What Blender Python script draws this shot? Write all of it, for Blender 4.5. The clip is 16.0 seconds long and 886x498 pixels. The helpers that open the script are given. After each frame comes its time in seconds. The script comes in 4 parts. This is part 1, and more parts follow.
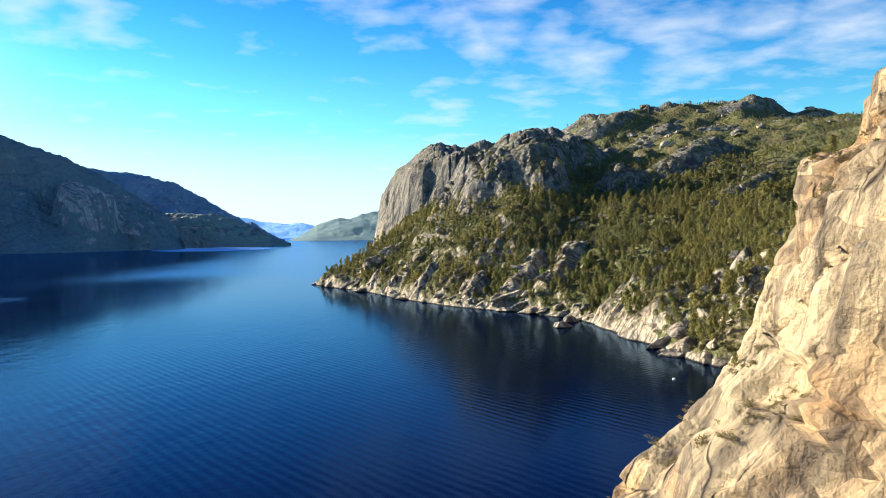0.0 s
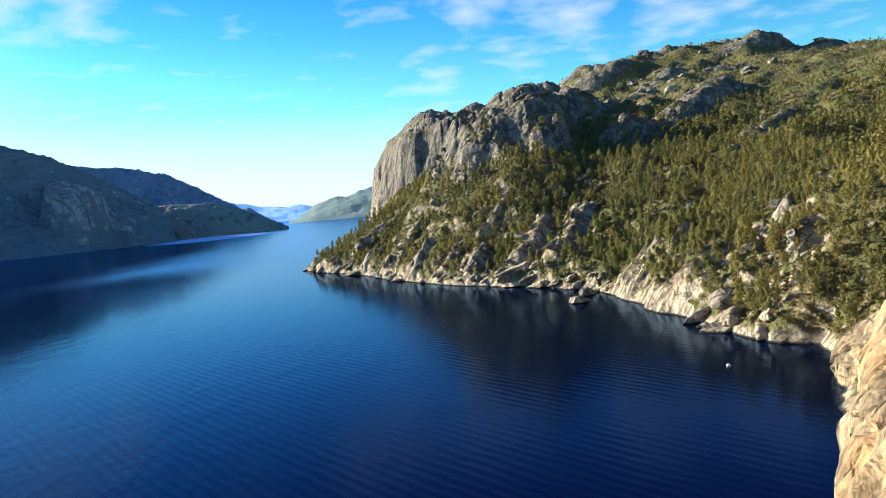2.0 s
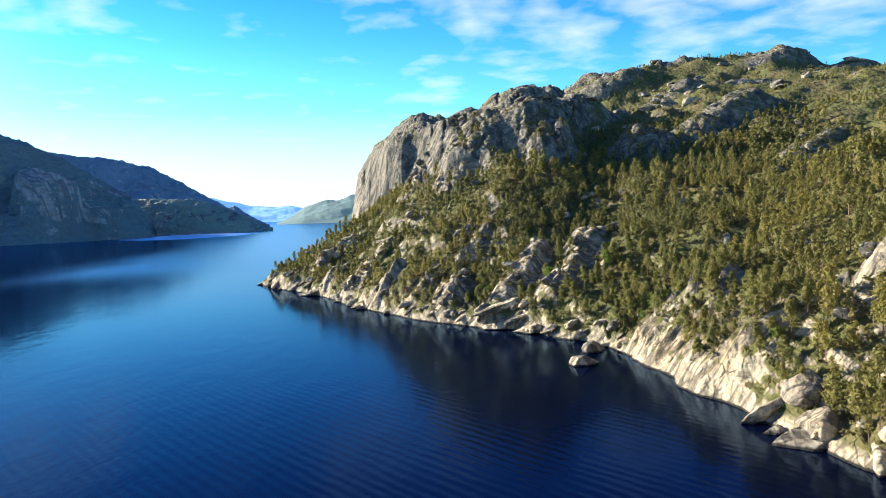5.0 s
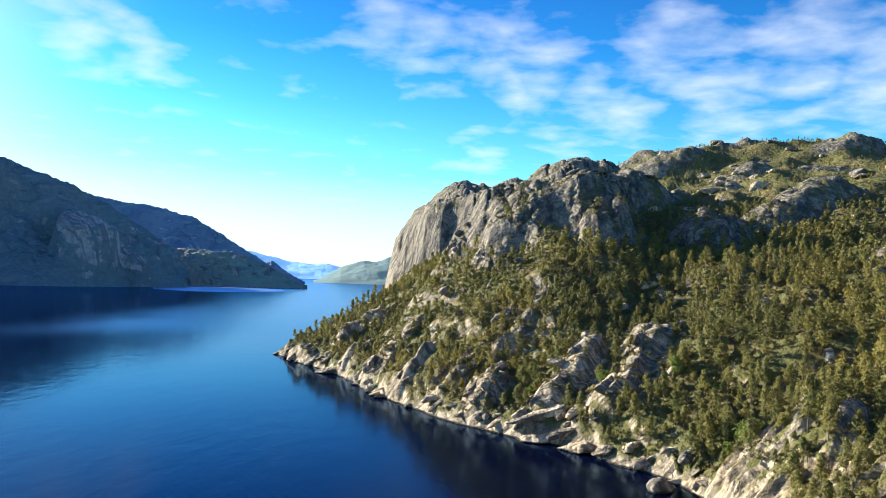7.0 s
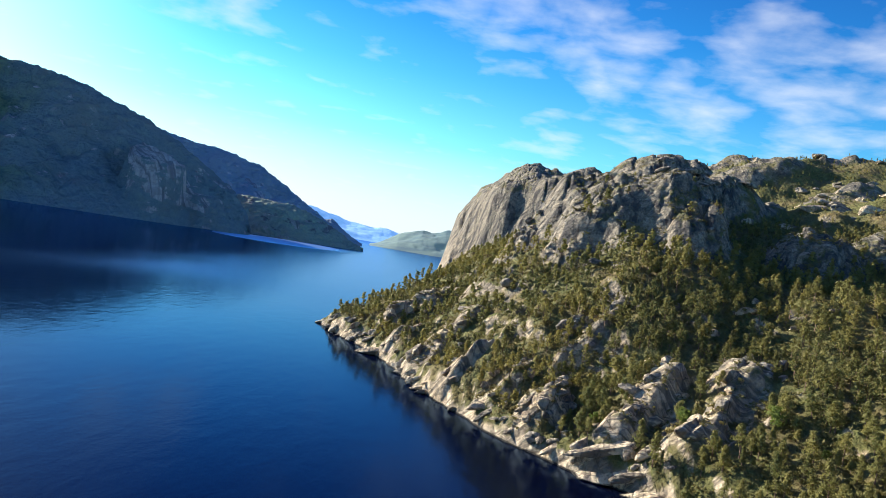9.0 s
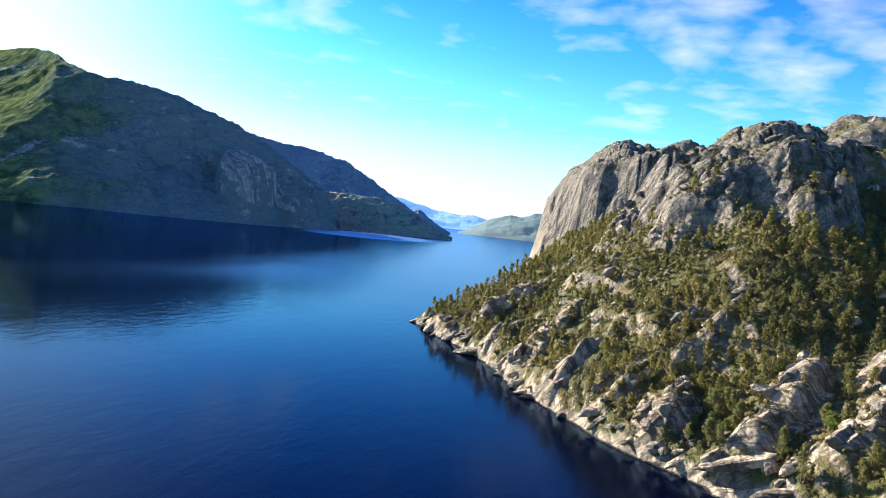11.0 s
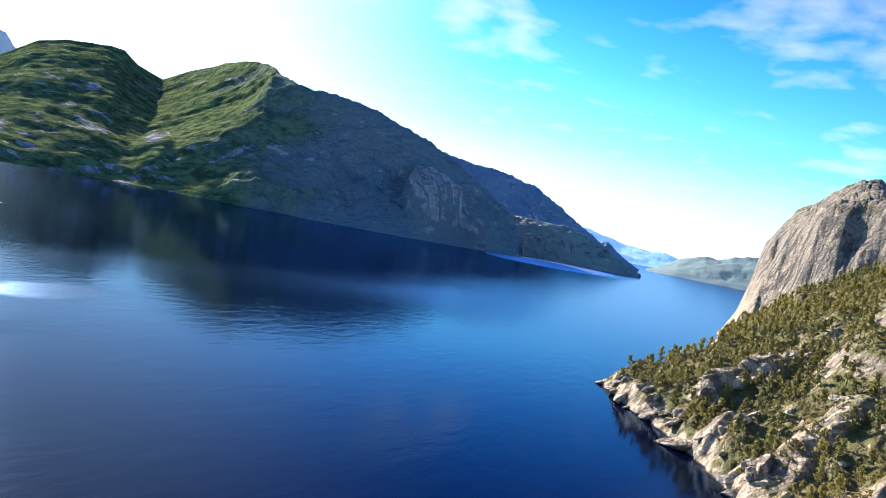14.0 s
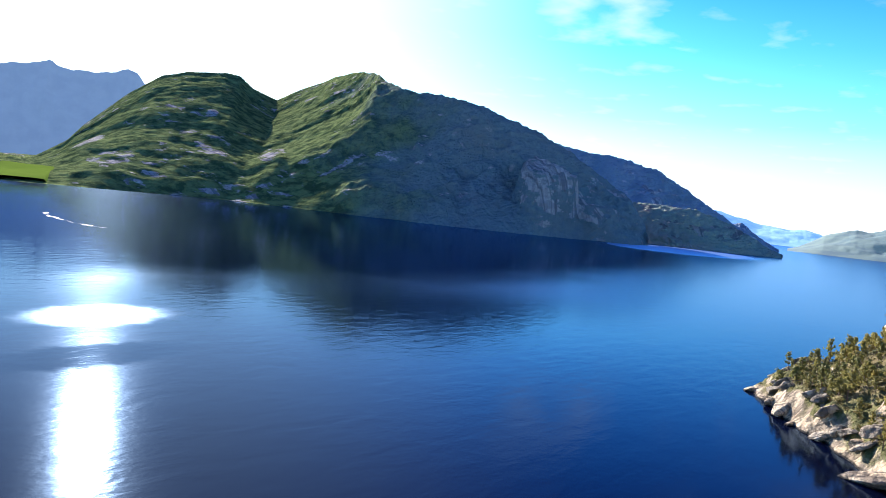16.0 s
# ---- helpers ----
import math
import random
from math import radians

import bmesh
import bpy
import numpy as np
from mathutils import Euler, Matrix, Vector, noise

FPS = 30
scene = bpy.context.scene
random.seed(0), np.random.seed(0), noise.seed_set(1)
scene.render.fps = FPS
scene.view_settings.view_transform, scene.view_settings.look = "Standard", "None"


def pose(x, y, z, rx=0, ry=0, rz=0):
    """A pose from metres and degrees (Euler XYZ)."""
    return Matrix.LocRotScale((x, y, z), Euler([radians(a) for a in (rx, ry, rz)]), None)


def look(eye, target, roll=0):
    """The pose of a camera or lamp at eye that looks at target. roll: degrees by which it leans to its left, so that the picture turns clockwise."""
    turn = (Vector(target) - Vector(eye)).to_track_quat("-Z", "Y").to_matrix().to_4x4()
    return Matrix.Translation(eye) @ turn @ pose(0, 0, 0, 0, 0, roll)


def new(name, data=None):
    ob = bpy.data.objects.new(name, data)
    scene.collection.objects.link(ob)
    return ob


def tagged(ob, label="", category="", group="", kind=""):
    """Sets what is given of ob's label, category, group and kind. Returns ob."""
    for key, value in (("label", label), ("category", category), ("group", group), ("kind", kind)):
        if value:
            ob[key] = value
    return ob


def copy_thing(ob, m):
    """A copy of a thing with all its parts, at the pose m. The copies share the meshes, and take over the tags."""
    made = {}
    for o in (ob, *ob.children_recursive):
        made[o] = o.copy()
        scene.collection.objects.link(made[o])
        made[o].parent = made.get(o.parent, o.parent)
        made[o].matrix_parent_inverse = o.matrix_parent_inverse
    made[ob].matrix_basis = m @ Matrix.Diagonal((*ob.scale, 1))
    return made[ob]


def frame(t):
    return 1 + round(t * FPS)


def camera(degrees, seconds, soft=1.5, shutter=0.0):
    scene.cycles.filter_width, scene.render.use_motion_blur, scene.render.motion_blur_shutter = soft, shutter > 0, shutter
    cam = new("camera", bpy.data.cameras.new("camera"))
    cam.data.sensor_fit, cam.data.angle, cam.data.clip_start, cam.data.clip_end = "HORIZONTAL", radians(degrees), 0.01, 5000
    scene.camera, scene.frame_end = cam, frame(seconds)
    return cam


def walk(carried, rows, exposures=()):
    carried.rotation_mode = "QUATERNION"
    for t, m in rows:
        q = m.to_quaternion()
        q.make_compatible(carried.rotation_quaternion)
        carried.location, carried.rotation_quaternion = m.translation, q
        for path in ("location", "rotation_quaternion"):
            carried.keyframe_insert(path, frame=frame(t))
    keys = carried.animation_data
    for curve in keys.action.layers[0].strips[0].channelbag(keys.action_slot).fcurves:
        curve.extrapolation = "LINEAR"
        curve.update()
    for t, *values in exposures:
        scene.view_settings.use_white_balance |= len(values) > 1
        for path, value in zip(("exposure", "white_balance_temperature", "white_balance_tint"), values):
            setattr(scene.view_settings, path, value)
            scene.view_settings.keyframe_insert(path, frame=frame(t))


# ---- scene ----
cam = camera(61.26, 16.0, 0.8)
PATH = [
    (0, (-2.304, -104.183, 37.532), (-2.334, -102.184, 37.483), -0.41),
    (0.5, (-1.732, -95.237, 37.949), (-1.775, -93.241, 37.838), -6.32),
    (1, (-0.884, -86.179, 38.156), (-0.902, -84.183, 38.021), -6.30),
    (1.5, (-0.498, -76.585, 38.216), (-0.505, -74.588, 38.101), -2.88),
    (2, (0.144, -67.086, 38.157), (0.103, -65.090, 38.028), -5.07),
    (2.5, (1.328, -57.136, 38.166), (1.287, -55.142, 38.012), -7.11),
    (3, (2.882, -46.725, 38.217), (2.885, -44.729, 38.079), -5.93),
    (3.2, (3.592, -42.604, 38.233), (3.588, -40.607, 38.108), -6.56),
    (5.3, (6.791, 4.785, 40.197), (6.765, 6.782, 40.100), -1.31),
    (5.5, (6.827, 8.687, 40.578), (6.793, 10.686, 40.504), -1.10),
    (6, (6.724, 18.266, 41.600), (6.666, 20.265, 41.583), 0.23),
    (6.5, (6.373, 27.345, 42.776), (6.290, 29.343, 42.802), 1.09),
    (7, (5.711, 35.944, 44.031), (5.596, 37.939, 44.103), 2.13),
    (7.5, (4.850, 43.880, 45.167), (4.697, 45.872, 45.269), 2.34),
    (8, (3.449, 51.412, 46.135), (3.271, 53.404, 46.172), 4.23),
    (8.5, (1.966, 58.389, 46.979), (1.735, 60.376, 46.967), 4.55),
    (9, (0.144, 64.970, 47.799), (-0.117, 66.953, 47.790), 9.73),
    (9.2, (-0.735, 67.526, 48.103), (-1.000, 69.509, 48.090), 10.87),
    (11.3, (-7.010, 83.966, 50.780), (-7.522, 85.898, 50.695), 6.36),
    (11.5, (-8.870, 87.978, 50.877), (-9.406, 89.903, 50.807), 8.34),
    (12, (-13.816, 98.449, 51.056), (-14.420, 100.354, 50.992), 10.12),
    (12.5, (-18.203, 109.351, 51.165), (-18.880, 111.232, 51.083), 11.01),
    (13, (-22.451, 120.759, 51.053), (-23.196, 122.614, 50.977), 14.13),
    (13.5, (-26.406, 132.855, 50.648), (-27.257, 134.663, 50.571), 12.31),
    (14, (-29.753, 144.749, 49.995), (-30.694, 146.512, 49.912), 11.05),
    (14.5, (-33.077, 156.768, 49.161), (-34.090, 158.490, 49.066), 9.47),
    (15, (-36.775, 168.370, 48.186), (-37.855, 170.050, 48.079), 8.50),
    (15.5, (-40.816, 180.226, 47.201), (-41.968, 181.857, 47.078), 7.80),
    (16, (-44.364, 192.000, 46.223), (-45.576, 193.586, 46.091), 6.27),
]
EXPOSURES = [(0, 1.10, 6500, 10), (3, 1.15, 6500, 10), (5.3, 1.33, 6450, 9), (7, 1.30, 6450, 10), (8.5, 1.11, 6450, 12), (9.2, 1.11, 6450, 13), (11.3, 1.33, 6350, 16), (12.5, 1.40, 6300, 18), (16, 1.45, 6250, 21)]
walk(cam, [(t, look(eye, target, roll)) for t, eye, target, roll in PATH], EXPOSURES)

# ---- world, sun, exposure ----
SUN_AZ, SUN_EL = -62.0, 19.0
sun_way = Vector((math.sin(radians(SUN_AZ)) * math.cos(radians(SUN_EL)), math.cos(radians(SUN_AZ)) * math.cos(radians(SUN_EL)), math.sin(radians(SUN_EL))))
sun = new("sun", bpy.data.lights.new("sun", "SUN"))
sun.data.energy, sun.data.angle, sun.data.color = 5.0, radians(0.53), (1.0, 0.93, 0.8)
sun.matrix_world = look(sun_way * 100, (0, 0, 0))


def node(nt, kind, inputs=None, **props):
    n = nt.nodes.new(kind)
    for k, v in props.items():
        setattr(n, k, v)
    for k, v in (inputs or {}).items():
        if hasattr(v, "is_linked"):
            nt.links.new(v, n.inputs[k])
        else:
            n.inputs[k].default_value = v
    return n


def math_node(nt, op, a, b=0.5, c=None):
    ins = {0: a, 1: b}
    if c is not None:
        ins[2] = c
    return node(nt, "ShaderNodeMath", ins, operation=op).outputs[0]


def ramp(nt, fac, stops, interp="LINEAR"):
    r = node(nt, "ShaderNodeValToRGB", {0: fac})
    r.color_ramp.interpolation = interp
    while len(r.color_ramp.elements) < len(stops):
        r.color_ramp.elements.new(0.5)
    for e, (p, c) in zip(r.color_ramp.elements, stops):
        e.position = p
        e.color = (c, c, c, 1) if isinstance(c, (int, float)) else (*c, 1)
    return r.outputs[0]


def mix(nt, fac, a, b, blend="MIX"):
    m = node(nt, "ShaderNodeMix", data_type="RGBA", blend_type=blend)
    for i, v in ((0, fac), (6, a), (7, b)):
        if hasattr(v, "is_linked"):
            nt.links.new(v, m.inputs[i])
        else:
            m.inputs[i].default_value = v if i == 0 else (*v, 1)
    return m.outputs[2]


def build_world():
    world = bpy.data.worlds.new("sky")
    scene.world = world
    world.use_nodes = True
    nt = world.node_tree
    nt.nodes.clear()
    sky = node(nt, "ShaderNodeTexSky", sky_type="NISHITA", sun_disc=False, sun_elevation=radians(SUN_EL), sun_rotation=radians(SUN_AZ), altitude=50, air_density=1.0, dust_density=0.6, ozone_density=2.5)
    way = node(nt, "ShaderNodeTexCoord").outputs["Generated"]
    sep = node(nt, "ShaderNodeSeparateXYZ", {0: way})
    # deep clean blue overhead, bright and white towards the horizon
    rich = mix(nt, 1.0, sky.outputs[0], ramp(nt, sep.outputs[2], ((0.0, (1.1, 1.25, 1.4)), (0.14, (0.6, 1.5, 1.65)), (0.22, (0.3, 1.15, 1.65)), (0.30, (0.14, 0.86, 1.5)), (0.40, (0.13, 0.62, 1.28)), (0.55, (0.2, 0.45, 1.05)), (0.9, (0.45, 0.65, 1.1)))), "MULTIPLY")
    low = ramp(nt, sep.outputs[2], ((0.0, 0.9), (0.05, 0.6), (0.13, 0.0)))
    rich = mix(nt, low, rich, (6.6, 7.9, 8.6))
    # the bright air round the sun
    off = node(nt, "ShaderNodeVectorMath", {0: way, 1: tuple(sun_way)}, operation="DISTANCE").outputs["Value"]
    rich = mix(nt, node(nt, "ShaderNodeMapRange", {0: off, 1: 0.1, 2: 0.62, 3: 0.85, 4: 0.0}, interpolation_type="SMOOTHSTEP").outputs[0], rich, (8.6, 9.0, 9.2))
    # thin broken cloud on a flat layer overhead
    up = math_node(nt, "ADD", math_node(nt, "MAXIMUM", sep.outputs[2], 0.0), 0.12)
    flat = node(nt, "ShaderNodeCombineXYZ", {0: math_node(nt, "DIVIDE", sep.outputs[0], up), 1: math_node(nt, "DIVIDE", sep.outputs[1], up), 2: 0.0}).outputs[0]
    n1 = node(nt, "ShaderNodeTexNoise", {"Vector": flat, "Scale": 5.0, "Detail": 6.0, "Roughness": 0.5, "Distortion": 0.15}).outputs[0]
    # the banks of cloud: heading, height above the horizon, breadth
    bank = None
    for az, el, r in ((-29.5, 15.8, 0.08), (-26.0, 14.7, 0.07), (-9.0, 18.6, 0.08), (-4.0, 18.4, 0.11), (1.5, 17.2, 0.11), (4.0, 15.4, 0.09), (1.8, 14.0, 0.05), (7.0, 13.4, 0.08), (11.0, 12.8, 0.09),
                      (17.0, 13.6, 0.13), (22.5, 16.0, 0.16), (27.0, 14.2, 0.14), (34.0, 15.0, 0.18), (42.0, 15.0, 0.2), (-1.0, 8.9, 0.06), (5.5, 10.6, 0.06), (13.0, 18.6, 0.12), (-18.0, 20.5, 0.06)):
        a, e = radians(az), radians(el)
        d = node(nt, "ShaderNodeVectorMath", {0: way, 1: (math.sin(a) * math.cos(e), math.cos(a) * math.cos(e), math.sin(e))}, operation="DISTANCE").outputs["Value"]
        s = node(nt, "ShaderNodeMapRange", {0: d, 1: 0.0, 2: r, 3: 1.0, 4: 0.0}, interpolation_type="SMOOTHSTEP").outputs[0]
        bank = s if bank is None else math_node(nt, "MAXIMUM", bank, s)
    high = node(nt, "ShaderNodeMapRange", {0: sep.outputs[2], 1: 0.32, 2: 0.42, 3: 1.0, 4: 0.0}).outputs[0]
    bank = math_node(nt, "SUBTRACT", math_node(nt, "MULTIPLY", bank, high), math_node(nt, "SUBTRACT", 0.35, math_node(nt, "MULTIPLY", high, 0.35)))
    dens = math_node(nt, "ADD", math_node(nt, "MULTIPLY", n1, 1.0), math_node(nt, "MULTIPLY", bank, 0.30))
    cover = node(nt, "ShaderNodeMapRange", {0: dens, 1: 0.58, 2: 1.06, 3: 0.0, 4: 0.66}).outputs[0]
    col = mix(nt, cover, rich, (7.5, 7.9, 8.3))
    bg = node(nt, "ShaderNodeBackground", {"Color": col, "Strength": 0.063})
    out = node(nt, "ShaderNodeOutputWorld", {0: bg.outputs[0]})


build_world()


# ---- noise ----
def lattice(p, seed):
    i = np.floor(p).astype(np.int64)
    f = p - i
    u = f * f * f * (f * (f * 6 - 15) + 10)
    total = 0.0
    for dx in (0, 1):
        for dy in (0, 1):
            for dz in (0, 1):
                h = (i[..., 0] + dx) * 374761393 + (i[..., 1] + dy) * 668265263 + (i[..., 2] + dz) * 2147483647 + seed * 974634777
                h = (h ^ (h >> 13)) * 1274126177 & 0x7FFFFFFF
                h = (h ^ (h >> 16)) * 668265263 & 0x7FFFFFFF
                v = (h ^ (h >> 15) & 0xFFFF) % 65536 / 32767.5 - 1
                w = (u[..., 0] if dx else 1 - u[..., 0]) * (u[..., 1] if dy else 1 - u[..., 1]) * (u[..., 2] if dz else 1 - u[..., 2])
                total = total + v * w
    return total


def fbm(x, y, z, size, octaves=4, seed=0, gain=0.5):
    p = np.stack(np.broadcast_arrays(x, y, z), -1).astype(float) / size
    total, amp = 0.0, 1.0
    for k in range(octaves):
        total = total + amp * lattice(p + 17.3 * k, seed + k)
        p, amp = p * 2.07, amp * gain
    return total


def ridged(x, y, z, size, octaves=4, seed=0):
    p = np.stack(np.broadcast_arrays(x, y, z), -1).astype(float) / size
    total, amp = 0.0, 1.0
    for k in range(octaves):
        total = total + amp * (1 - 2 * np.abs(lattice(p + 9.1 * k, seed + k)))
        p, amp = p * 2.1, amp * 0.5
    return total


def smooth(a, b, v):
    t = np.clip((v - a) / (b - a), 0, 1)
    return t * t * (3 - 2 * t)


# ---- mesh helpers ----
def mesh_np(name, verts, faces, mats, index=None, shade=False):
    """One mesh from arrays: faces all of one length."""
    verts, faces = np.asarray(verts, np.float32), np.asarray(faces, np.int32)
    me = bpy.data.meshes.new(name)
    n, k = faces.shape
    me.vertices.add(len(verts))
    me.vertices.foreach_set("co", verts.ravel())
    me.loops.add(n * k)
    me.loops.foreach_set("vertex_index", faces.ravel())
    me.polygons.add(n)
    me.polygons.foreach_set("loop_start", np.arange(0, n * k, k, dtype=np.int32))
    for m in mats:
        me.materials.append(m)
    if index is not None:
        me.polygons.foreach_set("material_index", np.asarray(index, np.int32))
    me.polygons.foreach_set("use_smooth", np.full(n, shade))
    me.update(calc_edges=True)
    me.validate()
    return me


def grid_faces(rows, cols, keep=None):
    a = np.arange(rows * cols).reshape(rows, cols)
    q = np.stack([a[:-1, :-1], a[:-1, 1:], a[1:, 1:], a[1:, :-1]], -1).reshape(-1, 4)
    return q if keep is None else q[keep.ravel()]


def packed(verts, faces):
    used = np.unique(faces)
    back = np.zeros(len(verts), np.int64)
    back[used] = np.arange(len(used))
    return verts[used], back[faces]


# ---- materials ----
def material(name):
    m = bpy.data.materials.new(name)
    m.use_nodes = True
    nt = m.node_tree
    nt.nodes.clear()
    b = node(nt, "ShaderNodeBsdfPrincipled")
    node(nt, "ShaderNodeOutputMaterial", {0: b.outputs[0]})
    return m, nt, b


def noise_tex(nt, vec, scale, detail=5.0, rough=0.55, distort=0.0):
    return node(nt, "ShaderNodeTexNoise", {"Vector": vec, "Scale": scale, "Detail": detail, "Roughness": rough, "Distortion": distort}).outputs[0]


def where(nt, scale=(1, 1, 1), turn=(0, 0, 0)):
    pos = node(nt, "ShaderNodeNewGeometry").outputs["Position"]
    return node(nt, "ShaderNodeMapping", {"Vector": pos, "Scale": scale, "Rotation": tuple(radians(a) for a in turn)}).outputs[0]


def bumped(nt, b, height, strength, distance):
    bm = node(nt, "ShaderNodeBump", {"Height": height, "Strength": strength, "Distance": distance})
    nt.links.new(bm.outputs[0], b.inputs["Normal"])


def rock_colour(nt, pale, mid, dark, warm, grain, cracks=0.28, layers=0.8):
    """Weathered granite: grains, dark water streaks that run down, lichen and warm stains."""
    pos = where(nt)
    big = noise_tex(nt, pos, 0.09 * grain, 4)
    fine = noise_tex(nt, pos, 1.3 * grain, 8, 0.65)
    streak = noise_tex(nt, where(nt, (0.55, 0.55, 0.07)), 1.0 * grain, 6, 0.6, 0.6)
    col = mix(nt, ramp(nt, fine, ((0.3, 0.0), (0.7, 1.0))), mid, pale)
    col = mix(nt, ramp(nt, big, ((0.48, 0.0), (0.68, 0.75))), col, warm)
    col = mix(nt, ramp(nt, streak, ((0.47, 0.0), (0.66, 0.8))), col, dark)
    warp = node(nt, "ShaderNodeVectorMath", {0: where(nt, (1, 1, 0.45), (20, 30, 10)), 1: node(nt, "ShaderNodeTexNoise", {"Vector": pos, "Scale": 0.25 * grain, "Detail": 4.0}).outputs[1]}, operation="ADD").outputs[0]
    crack = node(nt, "ShaderNodeTexVoronoi", {"Vector": warp, "Scale": 0.2 * grain}, feature="DISTANCE_TO_EDGE").outputs["Distance"]
    # cracks, with the shade inside them put into the colour
    line = ramp(nt, math_node(nt, "ADD", crack, math_node(nt, "MULTIPLY", fine, 0.06)), ((0.03, 1.0), (0.055, 0.0)))
    line = math_node(nt, "MULTIPLY", line, ramp(nt, noise_tex(nt, pos, 0.16 * grain, 3), ((0.48, 0.0), (0.6, 1.0))))
    col = mix(nt, math_node(nt, "MULTIPLY", line, cracks), col, tuple(c * 0.3 for c in dark))
    # foliation: thin parallel seams along the dip of the rock
    across = node(nt, "ShaderNodeVectorMath", {0: pos, 1: (0.2, 0.97, 0.1)}, operation="DOT_PRODUCT").outputs["Value"]
    along = node(nt, "ShaderNodeVectorMath", {0: pos, 1: (0.06, -0.012, 0.05)}, operation="DOT_PRODUCT").outputs["Value"]
    seams = noise_tex(nt, node(nt, "ShaderNodeCombineXYZ", {0: across, 1: along, 2: 0.0}).outputs[0], 0.5 * grain, 4, 0.6, 0.1)
    col = mix(nt, ramp(nt, seams, ((0.50, 0.0), (0.55, layers))), col, tuple(c * 0.8 for c in dark))
    # joint blocks: each with a tone of its own, tilted and stepped against the next
    tilt = node(nt, "ShaderNodeVectorMath", {0: where(nt, (1.0, 0.45, 1.3), (24, 18, -32)), 1: node(nt, "ShaderNodeTexNoise", {"Vector": pos, "Scale": 0.4 * grain, "Detail": 3.0}).outputs[1]}, operation="ADD").outputs[0]
    blocks = node(nt, "ShaderNodeTexVoronoi", {"Vector": tilt, "Scale": 0.42 * grain}, distance="CHEBYCHEV")
    small = node(nt, "ShaderNodeTexVoronoi", {"Vector": tilt, "Scale": 1.25 * grain}, distance="CHEBYCHEV")
    tone = node(nt, "ShaderNodeSeparateColor", {0: blocks.outputs["Color"]}).outputs[0]
    col = mix(nt, ramp(nt, tone, ((0.0, 0.4), (0.4, 0.0))), col, dark)
    # crevices between the blocks, darkened in colour as the shade within
    seam = ramp(nt, math_node(nt, "ADD", blocks.outputs["Distance"], math_node(nt, "MULTIPLY", fine, 0.2)), ((0.70, 0.0), (0.9, 0.4)))
    col = mix(nt, seam, col, tuple(c * 0.35 for c in dark))
    height = math_node(nt, "ADD", math_node(nt, "MULTIPLY", fine, 0.65), math_node(nt, "MULTIPLY", streak, 0.6))
    height = math_node(nt, "SUBTRACT", height, math_node(nt, "MULTIPLY", blocks.outputs["Distance"], 1.5))
    height = math_node(nt, "SUBTRACT", height, math_node(nt, "MULTIPLY", small.outputs["Distance"], 0.28))
    height = math_node(nt, "SUBTRACT", height, math_node(nt, "MULTIPLY", line, 0.35))
    height = math_node(nt, "SUBTRACT", height, math_node(nt, "MULTIPLY", seams, 1.1 * layers))
    return col, height, fine


def rock_material(name, pale, mid, dark, warm, grain=1.0, wet=True, relief=0.9, cracks=0.28, layers=0.8):
    m, nt, b = material(name)
    col, height, fine = rock_colour(nt, pale, mid, dark, warm, grain, cracks, layers)
    if wet:
        # the tide mark: dark, algae-stained rock just over the water
        z = node(nt, "ShaderNodeSeparateXYZ", {0: where(nt)}).outputs[2]
        tide = ramp(nt, math_node(nt, "ADD", z, math_node(nt, "MULTIPLY", fine, 0.6)), ((0.55, 1.0), (0.85, 0.0)))
        col = mix(nt, tide, col, (0.035, 0.032, 0.025))
    nt.links.new(col, b.inputs["Base Color"])
    b.inputs["Roughness"].default_value = 0.85
    b.inputs["Specular IOR Level"].default_value = 0.25
    bumped(nt, b, height, 1.0, relief / grain)
    return m


PALE = rock_material("sunlit_granite", (0.78, 0.65, 0.45), (0.56, 0.45, 0.30), (0.16, 0.13, 0.10), (0.58, 0.42, 0.24))
GREY = rock_material("grey_granite", (0.50, 0.43, 0.33), (0.32, 0.28, 0.21), (0.10, 0.09, 0.07), (0.40, 0.31, 0.20))
CLIFF = rock_material("cliff_granite", (0.68, 0.515, 0.30), (0.50, 0.365, 0.20), (0.10, 0.075, 0.055), (0.60, 0.30, 0.10), 0.75, True, 0.8, 1.0, 0.5)


